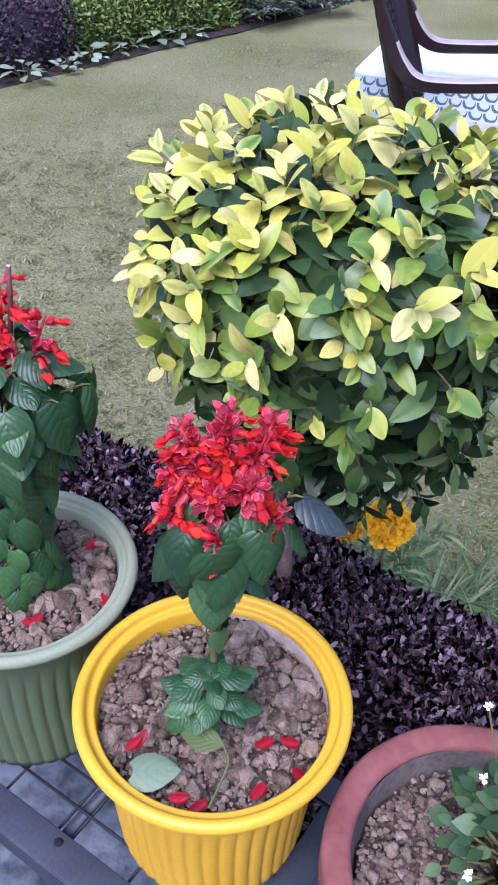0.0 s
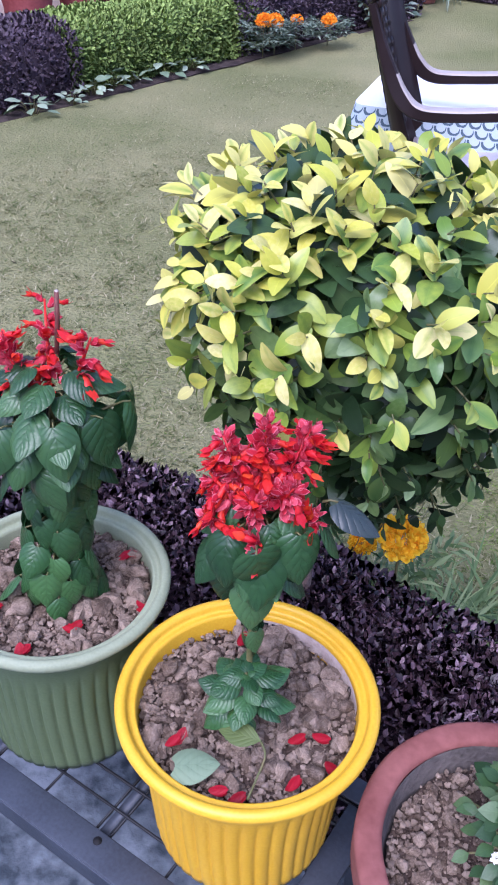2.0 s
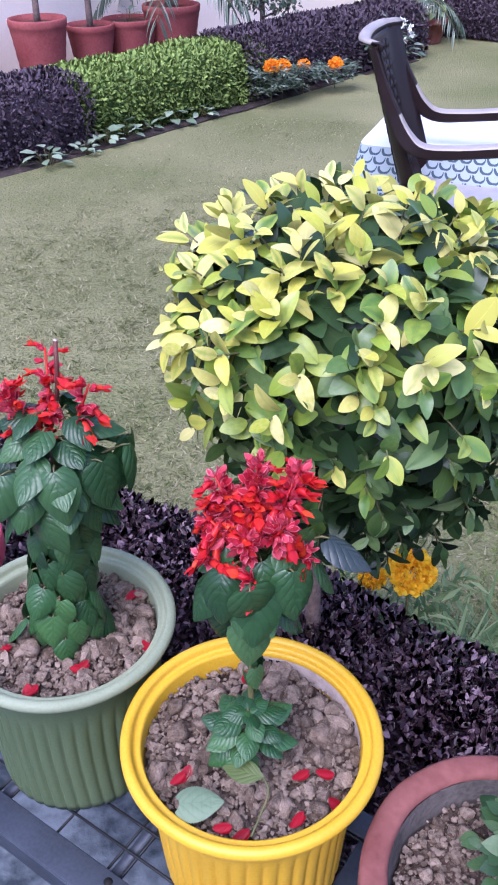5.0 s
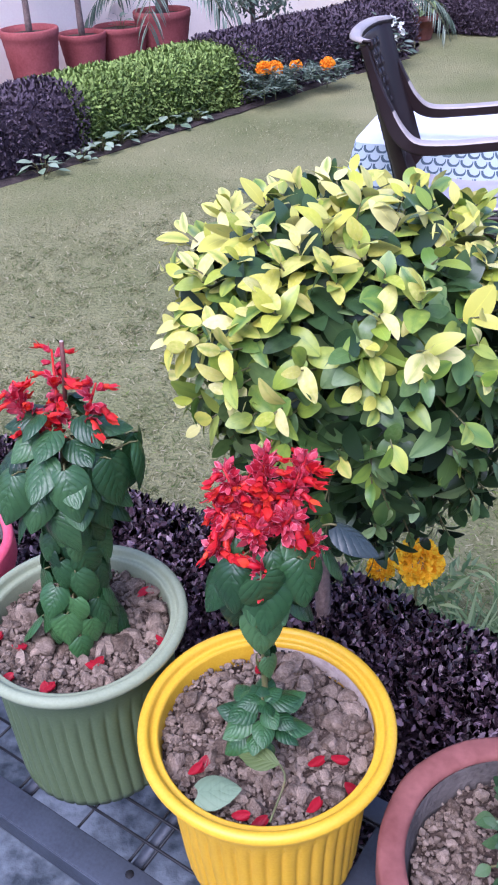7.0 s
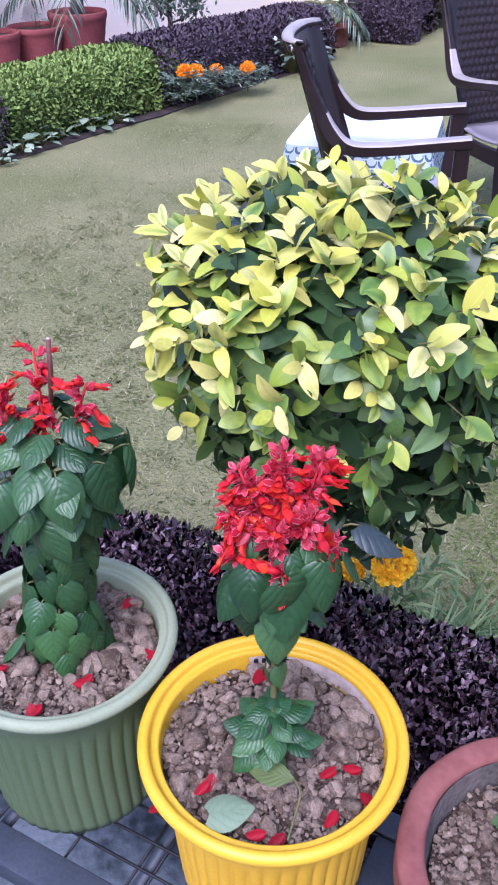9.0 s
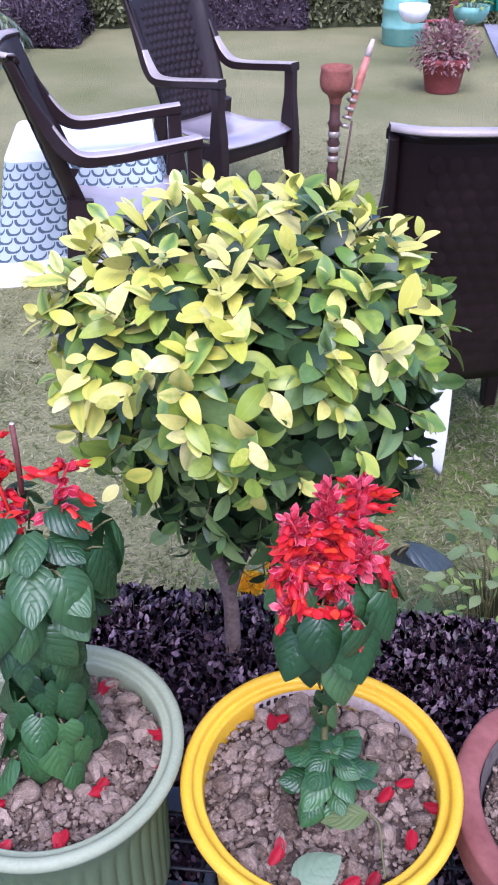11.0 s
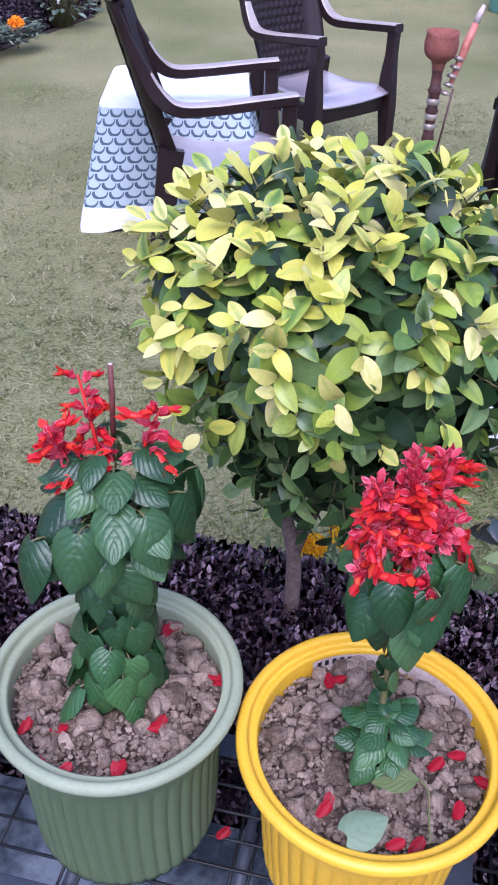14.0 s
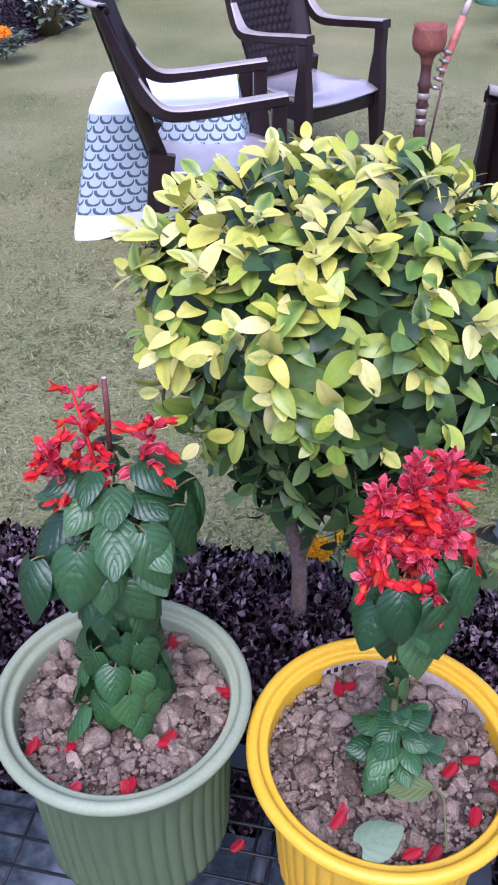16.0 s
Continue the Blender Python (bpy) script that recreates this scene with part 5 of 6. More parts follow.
for x, y, z in ((-0.075, -0.05, 0.10), (-0.05, 0.04, 0.11), (-0.03, 0.13, 0.10), (0.02, -0.06, 0.15)):
    n = 9
    rr = np.random.default_rng(int(abs(x) * 1000))
    d = unit(rr.normal(size=(n, 3)) + [0, 0, 0.6])
    part("flower", scattered("flower", leaf_shape(1.0, 0.7, 3, 1.0, 0.4, 0.1), np.tile([x, y, z], (n, 1)), turns(d, np.tile([0.1, 0, 1.0], (n, 1))), np.full(n, 0.0065), m_white_petal), None, bush, "tiny white flower")
    tube("flower_stalk", [(x * 0.4, y * 0.4, 0.03), (x, y, z)], 0.0012, m_stem, bush, "", 5)

# behind the hedge: rose shoots, grassy leaves
leafy_clump("rose_bush", "young rose bush with grey-green leaves", (0.83, 1.24, 0.02), 60, 0.17, 0.44, 0.05, 0.62, m_fern, 72, "bush")
leafy_clump("weed_clump", "bright green low leaves behind the hedge", (0.74, 1.22, 0.02), 40, 0.14, 0.30, 0.045, 0.5, m_box_leaf, 73)
for k, (x, y, s) in enumerate(((-1.42, 5.16, 1.0), (-1.24, 5.40, 0.7), (-1.16, 5.62, 0.9), (-0.62, 6.32, 0.8), (-1.08, 5.78, 1.0), (-0.98, 5.92, 0.8), (-0.80, 6.14, 1.0))):
    leafy_clump("border_plant", "low grey-green leafy plant along the border's edge", (x - 0.05, y + 0.04, 0.006), 14, 0.10 * s, 0.10 * s, 0.085 * s, 0.66, m_pale_leaf, 80 + k, "plant", "border edging plants")

rg = np.random.default_rng(77)
n = 420
az = rg.uniform(0, 6.283, n)
tuft = rg.integers(0, 6, n)
tc = np.array([[0.50, 1.36], [0.58, 1.30], [0.46, 1.45], [0.66, 1.34], [0.42, 1.40], [0.55, 1.48]])[tuft]
bl = leaf_shape(1.0, 0.05, 5, 0.7, 0.3, 0.55)
solid("long_grass", scattered("long_grass", bl, np.concatenate([tc + rg.normal(size=(n, 2)) * 0.03, np.full((n, 1), 0.01)], 1), turns(unit(np.stack([np.cos(az) * 0.7, np.sin(az) * 0.7, np.full(n, 0.9)], 1)), np.tile([0, 0, 1.0], (n, 1)) + rg.normal(size=(n, 3)) * 0.2), rg.uniform(0.08, 0.2, n), m_fern), None, "tufts of long pale grass behind the hedge", "grass", kind="stuff")

# coarser grass close behind the hedge, thinning into the lawn
n = 30000
q, a = rg.uniform(0, 1, n), rg.uniform(-1.6, 1.9, n)
near = np.stack([a, 0.58 + 1.7 * q**2.2, np.full(n, -0.005)], 1)
near = near @ np.array(RACK.to_3x3()).T + np.array([-0.06, 0.745, 0])
az = rg.uniform(0, 6.283, n)
strand = leaf_shape(1.0, 0.07, 3, 0.6, 0.3, 0.5)
me = scattered("coarse_grass", strand, near, turns(unit(np.stack([np.cos(az) * 0.8, np.sin(az) * 0.8, rg.uniform(0.2, 0.8, n)], 1)), np.tile([0, 0, 1.0], (n, 1)) + rg.normal(size=(n, 3)) * 0.3), rg.uniform(0.02, 0.055, n) * (1 - 0.5 * q), m_weed)
solid("coarse_grass", combed(me, share=0.55), None, "coarse unmown grass behind the purple hedge", "grass", kind="stuff")

# a lusher patch where the lawn meets the hedge's end
n = 44000
px, py = rg.normal(0.90, 0.45, n), rg.normal(1.75, 0.42, n)
inv = np.array(RACK.inverted())
keep = (inv[1, 0] * px + inv[1, 1] * py + inv[1, 3]) > 0.6
px, py = px[keep], py[keep]
n = len(px)
az = rg.uniform(0, 6.283, n)
me = scattered("lush_grass", strand, np.stack([px, py, np.full(n, -0.004)], 1), turns(unit(np.stack([np.cos(az) * 0.8, np.sin(az) * 0.8, rg.uniform(0.2, 0.8, n)], 1)), np.tile([0, 0, 1.0], (n, 1)) + rg.normal(size=(n, 3)) * 0.3), rg.uniform(0.02, 0.042, n), m_weed)
solid("lush_grass", combed(me, share=0.4), None, "lush green grass beyond the hedge", "grass", kind="stuff")

# mown grass of the lawn
tufts, each = 26000, 12
u = rg.uniform(0, 1, tufts)
dist = np.repeat(1.15 + 5.2 * u**1.6, each)
angle = np.repeat(rg.uniform(radians(40), radians(125), tufts), each)
tall = np.repeat(rg.uniform(0.6, 1.3, tufts), each)
n = tufts * each
gx, gy = dist * np.cos(angle) + rg.normal(size=n) * 0.011 * (0.6 + 0.3 * dist), dist * np.sin(angle) + rg.normal(size=n) * 0.011 * (0.6 + 0.3 * dist)
local = np.array(RACK.inverted())
ly = local[1, 0] * gx + local[1, 1] * gy + local[1, 3]
bedl = np.array(BED.inverted())
by = bedl[1, 0] * gx + bedl[1, 1] * gy + bedl[1, 3]
keep = (ly > 0.54) & (by < -0.06)
gx, gy, dist, tall = gx[keep], gy[keep], dist[keep], tall[keep]
n = len(gx)
az = rg.uniform(0, 6.283, n)
blade = (np.array([(-0.5, 0, 0), (0.5, 0, 0), (0.32, 0.55, 0), (-0.32, 0.55, 0), (0, 1, -0.12)]) * [0.17, 1, 1], [(0, 1, 2, 3), (3, 2, 4)], np.array([(0.1, 0), (0.2, 0), (0.2, 0.5), (0.1, 0.5), (0.15, 1)]))
me = scattered("lawn_grass", blade, np.stack([gx, gy, np.full(n, -0.003)], 1), turns(unit(np.stack([np.cos(az) * 0.8, np.sin(az) * 0.8, rg.uniform(0.15, 0.7, n)], 1)), np.tile([0, 0, 1.0], (n, 1)) + rg.normal(size=(n, 3)) * 0.3), tall * rg.uniform(0.014, 0.034, n) * np.clip(1.35 - 0.11 * dist, 0.7, 1.2), m_blade)
solid("lawn_grass", combed(me, share=0.5), None, "short mown grass blades", "grass", kind="stuff")

# ---- garden furniture ----
def sheet(name, grid, thick, mat, parent, label=""):
    """A moulded panel from a grid of points, with thickness and closed edges."""
    h, w = len(grid), len(grid[0])
    g = np.array(grid, float)
    du, dv = np.gradient(g, axis=1), np.gradient(g, axis=0)
    nrm = np.cross(du, dv)
    nrm /= np.linalg.norm(nrm, axis=2)[..., None] + 1e-9
    top, low = g + nrm * thick / 2, g - nrm * thick / 2
    verts = np.concatenate([top.reshape(-1, 3), low.reshape(-1, 3)])
    n = h * w
    faces = []
    for j in range(h - 1):
        for i in range(w - 1):
            a = j * w + i
            faces.append((a, a + 1, a + w + 1, a + w))
            faces.append((n + a, n + a + w, n + a + w + 1, n + a + 1))
    ring = [i for i in range(w)] + [j * w + w - 1 for j in range(1, h)] + [(h - 1) * w + i for i in range(w - 2, -1, -1)] + [j * w for j in range(h - 2, 0, -1)]
    for k in range(len(ring)):
        a, b = ring[k], ring[(k + 1) % len(ring)]
        faces.append((a, n + a, n + b, b))
    return part(name, to_mesh(name, verts, faces, mat), None, parent, label)


def garden_chair(label):
    """A moulded plastic armchair that faces +y, its seat's middle over the origin."""
    ch = thing("garden_chair", label, "chair", group="chairs round the table")
    seat = []
    for j in range(14):
        y = -0.20 + 0.475 * j / 13
        dip = -0.020 * math.sin(math.pi * min(1.0, j / 11)) - 0.035 * max(0.0, (j - 9) / 4) ** 2
        seat.append([(x * (0.205 + 0.030 * j / 13), y, 0.390 + dip + 0.012 * x * x) for x in np.linspace(-1, 1, 11)])
    sheet("seat", seat, 0.012, m_seat, ch, "smooth seat with sky sheen put into its pale colour")
    part("seat_apron", box((0.47, 0.02, 0.075), (0, 0.243, 0.320), 0.006), m_chair, ch)

    def back_point(u, v):
        """u across from -1 to 1, v up from 0 to 1; the sides turn forward into a flange."""
        wide = np.interp(v, [0, 0.38, 0.8, 1.0], [0.212, 0.240, 0.248, 0.262])
        y = -0.185 - 0.195 * v - 0.040 * (1 - u * u) + 0.055 * max(0.0, (abs(u) - 0.76) / 0.24) ** 1.6 * (1 - 0.5 * v)
        return (u * wide, y, 0.350 + 0.635 * v)

    sheet("backrest", [[back_point(u, v) for u in np.linspace(-1, 1, 25)] for v in np.linspace(0.0, 1.0, 20)], 0.008, m_chair, ch)
    crest = []
    for u in np.linspace(-1.03, 1.03, 17):
        x, y, z = back_point(u, 1.0)
        crest.append([(x, y + 0.004, z - 0.020), (x, y + 0.004, z), (x, y - 0.004, z + 0.008), (x, y - 0.030, z + 0.008), (x, y - 0.034, z + 0.001)])
    rail = sheet("crest_rail", crest, 0.010, m_chair, ch, "top rail whose pale upper face stands for sky sheen")
    # upward faces of the rail take the painted sheen tone
    rail.data.materials.append(m_sheen_face)
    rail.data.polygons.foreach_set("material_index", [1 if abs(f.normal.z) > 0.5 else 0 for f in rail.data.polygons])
    # woven relief of the back: rows of raised lozenges, joined
    bumps_v, bumps_f = [], []
    dome = [(math.cos(t) * 0.5 * q, math.sin(t) * 0.5 * q, 0.42 * (1 - q * q)) for q in (1.0, 0.55) for t in np.linspace(0, 2 * math.pi, 9)[:8]] + [(0, 0, 0.42)]
    domef = [(i, (i + 1) % 8, 8 + (i + 1) % 8, 8 + i) for i in range(8)] + [(8 + i, 8 + (i + 1) % 8, 16) for i in range(8)]
    for face in (1, -1):
        for row in range(15):
            for col in range(9):
                u = -0.68 + 1.36 * (col + (0.5 if row % 2 else 0.0)) / 9 + 0.04
                v = 0.10 + 0.80 * row / 14
                c = np.array(back_point(u, v))
                k = len(bumps_v)
                for x, z, y in dome:
                    bumps_v.append((c[0] + x * 0.044, c[1] + face * (0.004 + y * (0.018 if face > 0 else 0.006)) - z * 0.036 * 0.33, c[2] + z * 0.040))
                bumps_f.extend([tuple(i + k for i in (q if face < 0 else q[::-1])) for q in domef])
    tagged(part("woven_relief", to_mesh("woven_relief", bumps_v, bumps_f, m_chair), None, ch, "raised woven pattern"), kind="stuff")

    def bar(name, pts, wide, deep, sheen_top=False):
        """A moulded bar of flat-sided section with narrow chamfers: wide across, deep down; the last argument paints
        sky sheen on its upper face.
        """
        n = 30
        line = smooth_line(pts, n)
        verts, faces = [], []
        for k, p in enumerate(line):
            d = unit(np.array(line[min(k + 1, n - 1)]) - np.array(line[max(k - 1, 0)]))
            a1 = unit(np.array([1.0, 0, 0]) - d * d[0])
            b1 = np.cross(d, a1)
            wk, dk = (float(np.interp(k / (n - 1), np.linspace(0, 1, len(q)), q)) / 2 for q in (wide, deep))
            c = 0.006
            for x, y in ((wk, dk - c), (wk - c, dk), (c - wk, dk), (-wk, dk - c), (-wk, c - dk), (c - wk, -dk), (wk - c, -dk), (wk, c - dk)):
                verts.append(tuple(np.array(p) + a1 * x + b1 * y))
        for k in range(n - 1):
            for q in range(8):
                a, b = k * 8 + q, k * 8 + (q + 1) % 8
                faces.append((a, b, b + 8, a + 8))
        faces.append(tuple(range(8))[::-1])
        faces.append(tuple(range((n - 1) * 8, n * 8)))
        me = to_mesh(name, verts, faces, m_chair, smooth=False)
        if sheen_top:
            me.materials.append(m_sheen_face)
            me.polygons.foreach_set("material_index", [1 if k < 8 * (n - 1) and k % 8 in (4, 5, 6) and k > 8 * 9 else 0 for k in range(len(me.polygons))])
        part(name, me, None, ch)

    for s in (-1, 1):
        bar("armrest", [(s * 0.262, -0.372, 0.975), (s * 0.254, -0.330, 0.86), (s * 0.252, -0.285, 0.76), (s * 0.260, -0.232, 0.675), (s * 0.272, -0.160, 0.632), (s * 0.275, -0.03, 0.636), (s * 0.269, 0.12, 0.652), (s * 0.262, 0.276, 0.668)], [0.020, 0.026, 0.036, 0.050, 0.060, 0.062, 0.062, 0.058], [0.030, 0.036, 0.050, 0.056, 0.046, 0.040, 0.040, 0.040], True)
        bar("front_leg", [(s * 0.263, 0.246, 0.655), (s * 0.263, 0.246, 0.54), (s * 0.262, 0.244, 0.42), (s * 0.266, 0.250, 0.30), (s * 0.270, 0.258, 0.15), (s * 0.275, 0.266, 0.0)], [0.046, 0.046, 0.052, 0.056, 0.05, 0.042], [0.056, 0.056, 0.085, 0.085, 0.066, 0.048])
        bar("back_leg", [(s * 0.212, -0.19, 0.47), (s * 0.228, -0.225, 0.24), (s * 0.246, -0.275, 0.0)], [0.050, 0.055, 0.042], [0.10, 0.085, 0.048])
        bar("side_rail", [(s * 0.222, -0.18, 0.340), (s * 0.238, 0.02, 0.333), (s * 0.252, 0.22, 0.333)], [0.024, 0.024, 0.024], [0.08, 0.075, 0.085])
    return ch


chair = garden_chair("dark brown plastic garden armchair beside the table")
chair.matrix_world = pose(0.722, 3.600, 0, 0, 0, -102.0)
second = copy_thing(chair, pose(1.509, 4.484, 0, 0, 0, -157.0))
tagged(second, "dark brown plastic armchair facing the bench across the lawn")
THIRD = pose(1.152, 2.018, 0, 0, 0, -19.8) @ Matrix.Diagonal((1.0, 0.94, 1.083, 1))
third = copy_thing(chair, THIRD)
tagged(third, "tall dark brown plastic armchair with its back to the bench")
# a white cloth tucked behind that chair's seat, hanging round its rear corner
folds = []
for j in range(14):
    d = j / 13
    row = []
    for i in range(33):
        u = i / 32
        wave = 0.010 * math.sin(u * 24 + 1.0) + 0.005 * math.sin(u * 51 + 2.0 * d)
        turn = min(1.0, max(0.0, (u - 0.30) / 0.14)) * math.pi / 2
        if u < 0.30:
            x, y = -0.292, -0.19 - 0.08 * u / 0.30
        elif u < 0.44:
            x, y = -0.262 - 0.03 * math.cos(turn), -0.27 - 0.04 * math.sin(turn)
        else:
            x, y = -0.262 + 0.22 * (u - 0.44) / 0.56, -0.31
        out = (wave + 0.012 * math.sin(3.0 * d)) * (0.3 + d)
        row.append((x - out * math.cos(turn), y - out * math.sin(turn), 0.395 - (0.275 + 0.025 * math.sin(u * 13)) * d))
    folds.append(row)
throw = thing("white_cloth", "white cloth hanging round the rear corner of a garden chair", "cloth")
throw.matrix_world = THIRD
sheet("cloth_sheet", folds, 0.003, m_cloth_white, throw)

# table under a long cloth
table = thing("garden_table", "small square table under a patterned cloth", "table", (0.705, 4.16, 0), -17)
TH = 0.50
part("tabletop", box((0.62, 0.62, 0.03), (0, 0, TH - 0.018), 0.008), m_wood, table)
for x in (-0.26, 0.26):
    for y in (-0.26, 0.26):
        part("leg", box((0.04, 0.04, TH - 0.033), (x, y, (TH - 0.033) / 2), 0.005), m_wood, table)

# ---- the tablecloth ----
cloth = thing("tablecloth", "white cloth with a blue-grey scale print and plain hem", "tablecloth", (0.705, 4.16, 0), -17)


def cloth_ring(level, n=96):
    """The cloth's outline: level 0 at the table's edge, 1 at the hem; corners flare and folds grow downwards."""
    out = []
    for k in range(n):
        a = 2 * math.pi * k / n
        c, s = math.cos(a), math.sin(a)
        q = (abs(c) ** 14 + abs(s) ** 14) ** (-1 / 14)
        corner = max(0.0, q - 1.0)
        r = q * (0.318 + 0.03 * level) + level * (0.34 * corner + 0.012 * math.sin(9 * a + 1.0) + 0.008 * math.sin(23 * a))
        out.append((r * c, r * s * 1.12))
    return out


levels = [0.0, 0.04, 0.15, 0.3, 0.45, 0.6, 0.75, 0.82]
rings = [cloth_ring(t) for t in levels]
drop = 0.485
cv, cf, cu = [], [], []
for t, ring_pts in zip(levels, rings):
    run = 0.0
    for k, (x, y) in enumerate(ring_pts + ring_pts[:1]):
        if k:
            px, py = rings[0][k - 1]
            qx, qy = (rings[0] + rings[0][:1])[k]
            run += math.hypot(qx - px, qy - py)
        cv.append((x, y, 0.503 - t * drop - (0.0 if t else 0.0)))
        cu.append((run / 0.055, -t * drop / 0.036))
w1 = 97
for j in range(len(levels) - 1):
    for k in range(96):
        a = j * w1 + k
        cf.append((a, a + w1, a + w1 + 1, a + 1))
part("skirt", to_mesh("skirt", cv, cf, m_scales, cu), None, cloth, "blue-grey scale-printed skirt")
hv, hf = [], []
for j, t in enumerate((0.82, 0.86, 0.93, 1.0)):
    for k, (x, y) in enumerate(cloth_ring(t)):
        wob = 0.010 * math.sin(k * 0.9) - 0.012 * max(0.0, abs(math.sin(2 * math.pi * k / 48)) - 0.7) * 3 if j == 3 else 0
        hv.append((x * 1.002, y * 1.002, 0.503 - t * drop + wob))
for j in range(3):
    for k in range(96):
        a, b = j * 96 + k, j * 96 + (k + 1) % 96
        hf.append((a, a + 96, b + 96, b))
part("hem", to_mesh("hem", hv, hf, m_cloth_white), None, cloth, "plain white hem")
tv = [(x * q, y * q, 0.503 + (0.0015 if q < 1 else 0)) for q in (1.0, 0.97, 0.5) for x, y in rings[0]] + [(0, 0, 0.5045)]
tf = []
for j in range(2):
    for k in range(96):
        a, b = j * 96 + k, j * 96 + (k + 1) % 96
        tf.append((a, b, b + 96, a + 96))
tf += [(192 + k, 192 + (k + 1) % 96, 288) for k in range(96)]
part("top_cover", to_mesh("top_cover", tv, tf, m_cloth_white), None, cloth, "plain white top")

# ---- the water pipe on the lawn ----
pipe = thing("water_pipe", "tall wooden water pipe with a clay bowl and hose", "hookah", (1.603, 3.468, 0))
lathe("base", [(0.001, 0.0), (0.075, 0.0), (0.085, 0.02), (0.08, 0.09), (0.05, 0.15), (0.022, 0.18), (0.02, 0.20)], m_brass, pipe, "round metal base", 32)
lathe("stem", [(0.02, 0.19), (0.024, 0.24), (0.02, 0.27), (0.026, 0.30), (0.022, 0.33), (0.022, 0.40), (0.027, 0.42), (0.022, 0.44), (0.021, 0.52), (0.028, 0.535), (0.021, 0.55), (0.023, 0.60), (0.03, 0.615), (0.022, 0.63), (0.021, 0.68), (0.024, 0.70)], m_wood, pipe, "dark turned wooden stem", 24)
for z in (0.46, 0.50, 0.56):
    lathe("metal_ring", [(0.0225, z), (0.026, z + 0.006), (0.026, z + 0.018), (0.0225, z + 0.024)], m_brass, pipe, "dull metal band", 24)
lathe("bowl", [(0.02, 0.690), (0.025, 0.698), (0.026, 0.712), (0.034, 0.728), (0.056, 0.744), (0.066, 0.766), (0.068, 0.795), (0.063, 0.822), (0.066, 0.837), (0.058, 0.837), (0.05, 0.80), (0.03, 0.77), (0.001, 0.765)], m_clay, pipe, "brown clay bowl", 32)
tube("hose_pipe", [(0.066, 0.0, 0.62), (0.085, 0.0, 0.69), (0.112, 0.0, 0.78), (0.140, 0.0, 0.86)], [0.008, 0.014, 0.018, 0.013], m_salmon, pipe, "tapered salmon mouthpiece", 12)
tube("mouth_tip", [(0.140, 0.0, 0.86), (0.152, 0.0, 0.895), (0.163, 0.0, 0.925)], [0.013, 0.0125, 0.007], m_paper, pipe, "pale tip", 10)
for k in range(5):
    v, f = lathe_data([(0.010, -0.009), (0.021, -0.005), (0.021, 0.005), (0.010, 0.009)], 16)
    part("metal_ring", to_mesh("metal_ring", v, f, m_brass), None, pipe, "", Matrix.Translation((0.050 + 0.009 * k, 0, 0.60 + 0.033 * k)) @ Matrix.Rotation(0.3, 4, "Y"))
tube("thin_rod", [(0.03, -0.01, 0.25), (0.075, -0.015, 0.62)], 0.005, m_wood, pipe, "", 6)


# ---- the far border: clay pots and young trees along the wall ----
def big_pot(at, r, h, seed, group="clay pots by the wall"):
    pot = thing("clay_pot", "large red painted clay pot by the garden wall", "flower pot", (at[0], at[1], 0.06), 0, group)
    rings = [(r * 0.66, 0.0), (r * 0.7, 0.01)]
    for k in range(1, 10):
        v = k / 10
        rings.append((r * (0.72 + 0.25 * v) + (0.002 if k % 2 else -0.001), h * 0.86 * v))
    rings += [(r * 0.975, h * 0.86), (r * 1.005, h * 0.88), (r * 1.015, h * 0.98), (r * 0.99, h), (r * 0.92, h), (r * 0.90, h * 0.9)]
    lathe("body", rings, m_terracotta, pot, "", 40)
    v, f = lathe_data([(r * 0.905, h * 0.9), (r * 0.5, h * 0.91), (0.002, h * 0.915)], 40)
    part("soil", to_mesh("soil", v, f, m_soil), None, pot)
    return pot


def young_tree(name, label, at, height, crown, leaf_mat, seed, bare=False, leaf=0.07, count=420, lean=0.0):
    """A slim trunk with limbs and an uneven crown of single leaves."""
    r = np.random.default_rng(seed)
    t = thing(name, label, "tree", at)
    top = np.array([lean, 0, height])
    tube("trunk", smooth_line([(0, 0, 0), (lean * 0.2 + 0.01, 0.01, height * 0.35), (lean * 0.6, 0, height * 0.7), tuple(top)], 10), [0.028 - 0.0018 * k for k in range(10)], m_bark, t, "", 8)
    tips = []
    for k in range(9):
        a = k * 2.4 + r.uniform(-0.3, 0.3)
        z0 = height * (0.34 + 0.055 * k)
        foot = np.array([lean * z0 / height, 0, z0])
        tip = foot + np.array([math.cos(a) * crown * r.uniform(0.5, 1), math.sin(a) * crown * r.uniform(0.5, 1), crown * r.uniform(0.3, 0.9)])
        tube("limb", [tuple(foot), tuple((foot + tip) / 2 + [0, 0, -0.03]), tuple(tip)], [0.011, 0.008, 0.004], m_bark, t, "", 6)
        tips += [foot * 0.4 + tip * 0.6, tip, tip + r.normal(size=3) * crown * 0.2]
    if not bare:
        tips = np.array(tips)
        pts = tips[r.integers(0, len(tips), count)] + r.normal(size=(count, 3)) * crown * 0.22
        ways = unit(r.normal(size=(count, 3)) + [0, 0, -0.2])
        tagged(part("crown", scattered("crown", small_leaf(1.0, 0.5), pts, turns(ways, np.tile([0, 0, 1.0], (count, 1)) + r.normal(size=(count, 3)) * 0.4), leaf * r.uniform(0.6, 1.3, count), leaf_mat), None, t), kind="stuff")
    return t


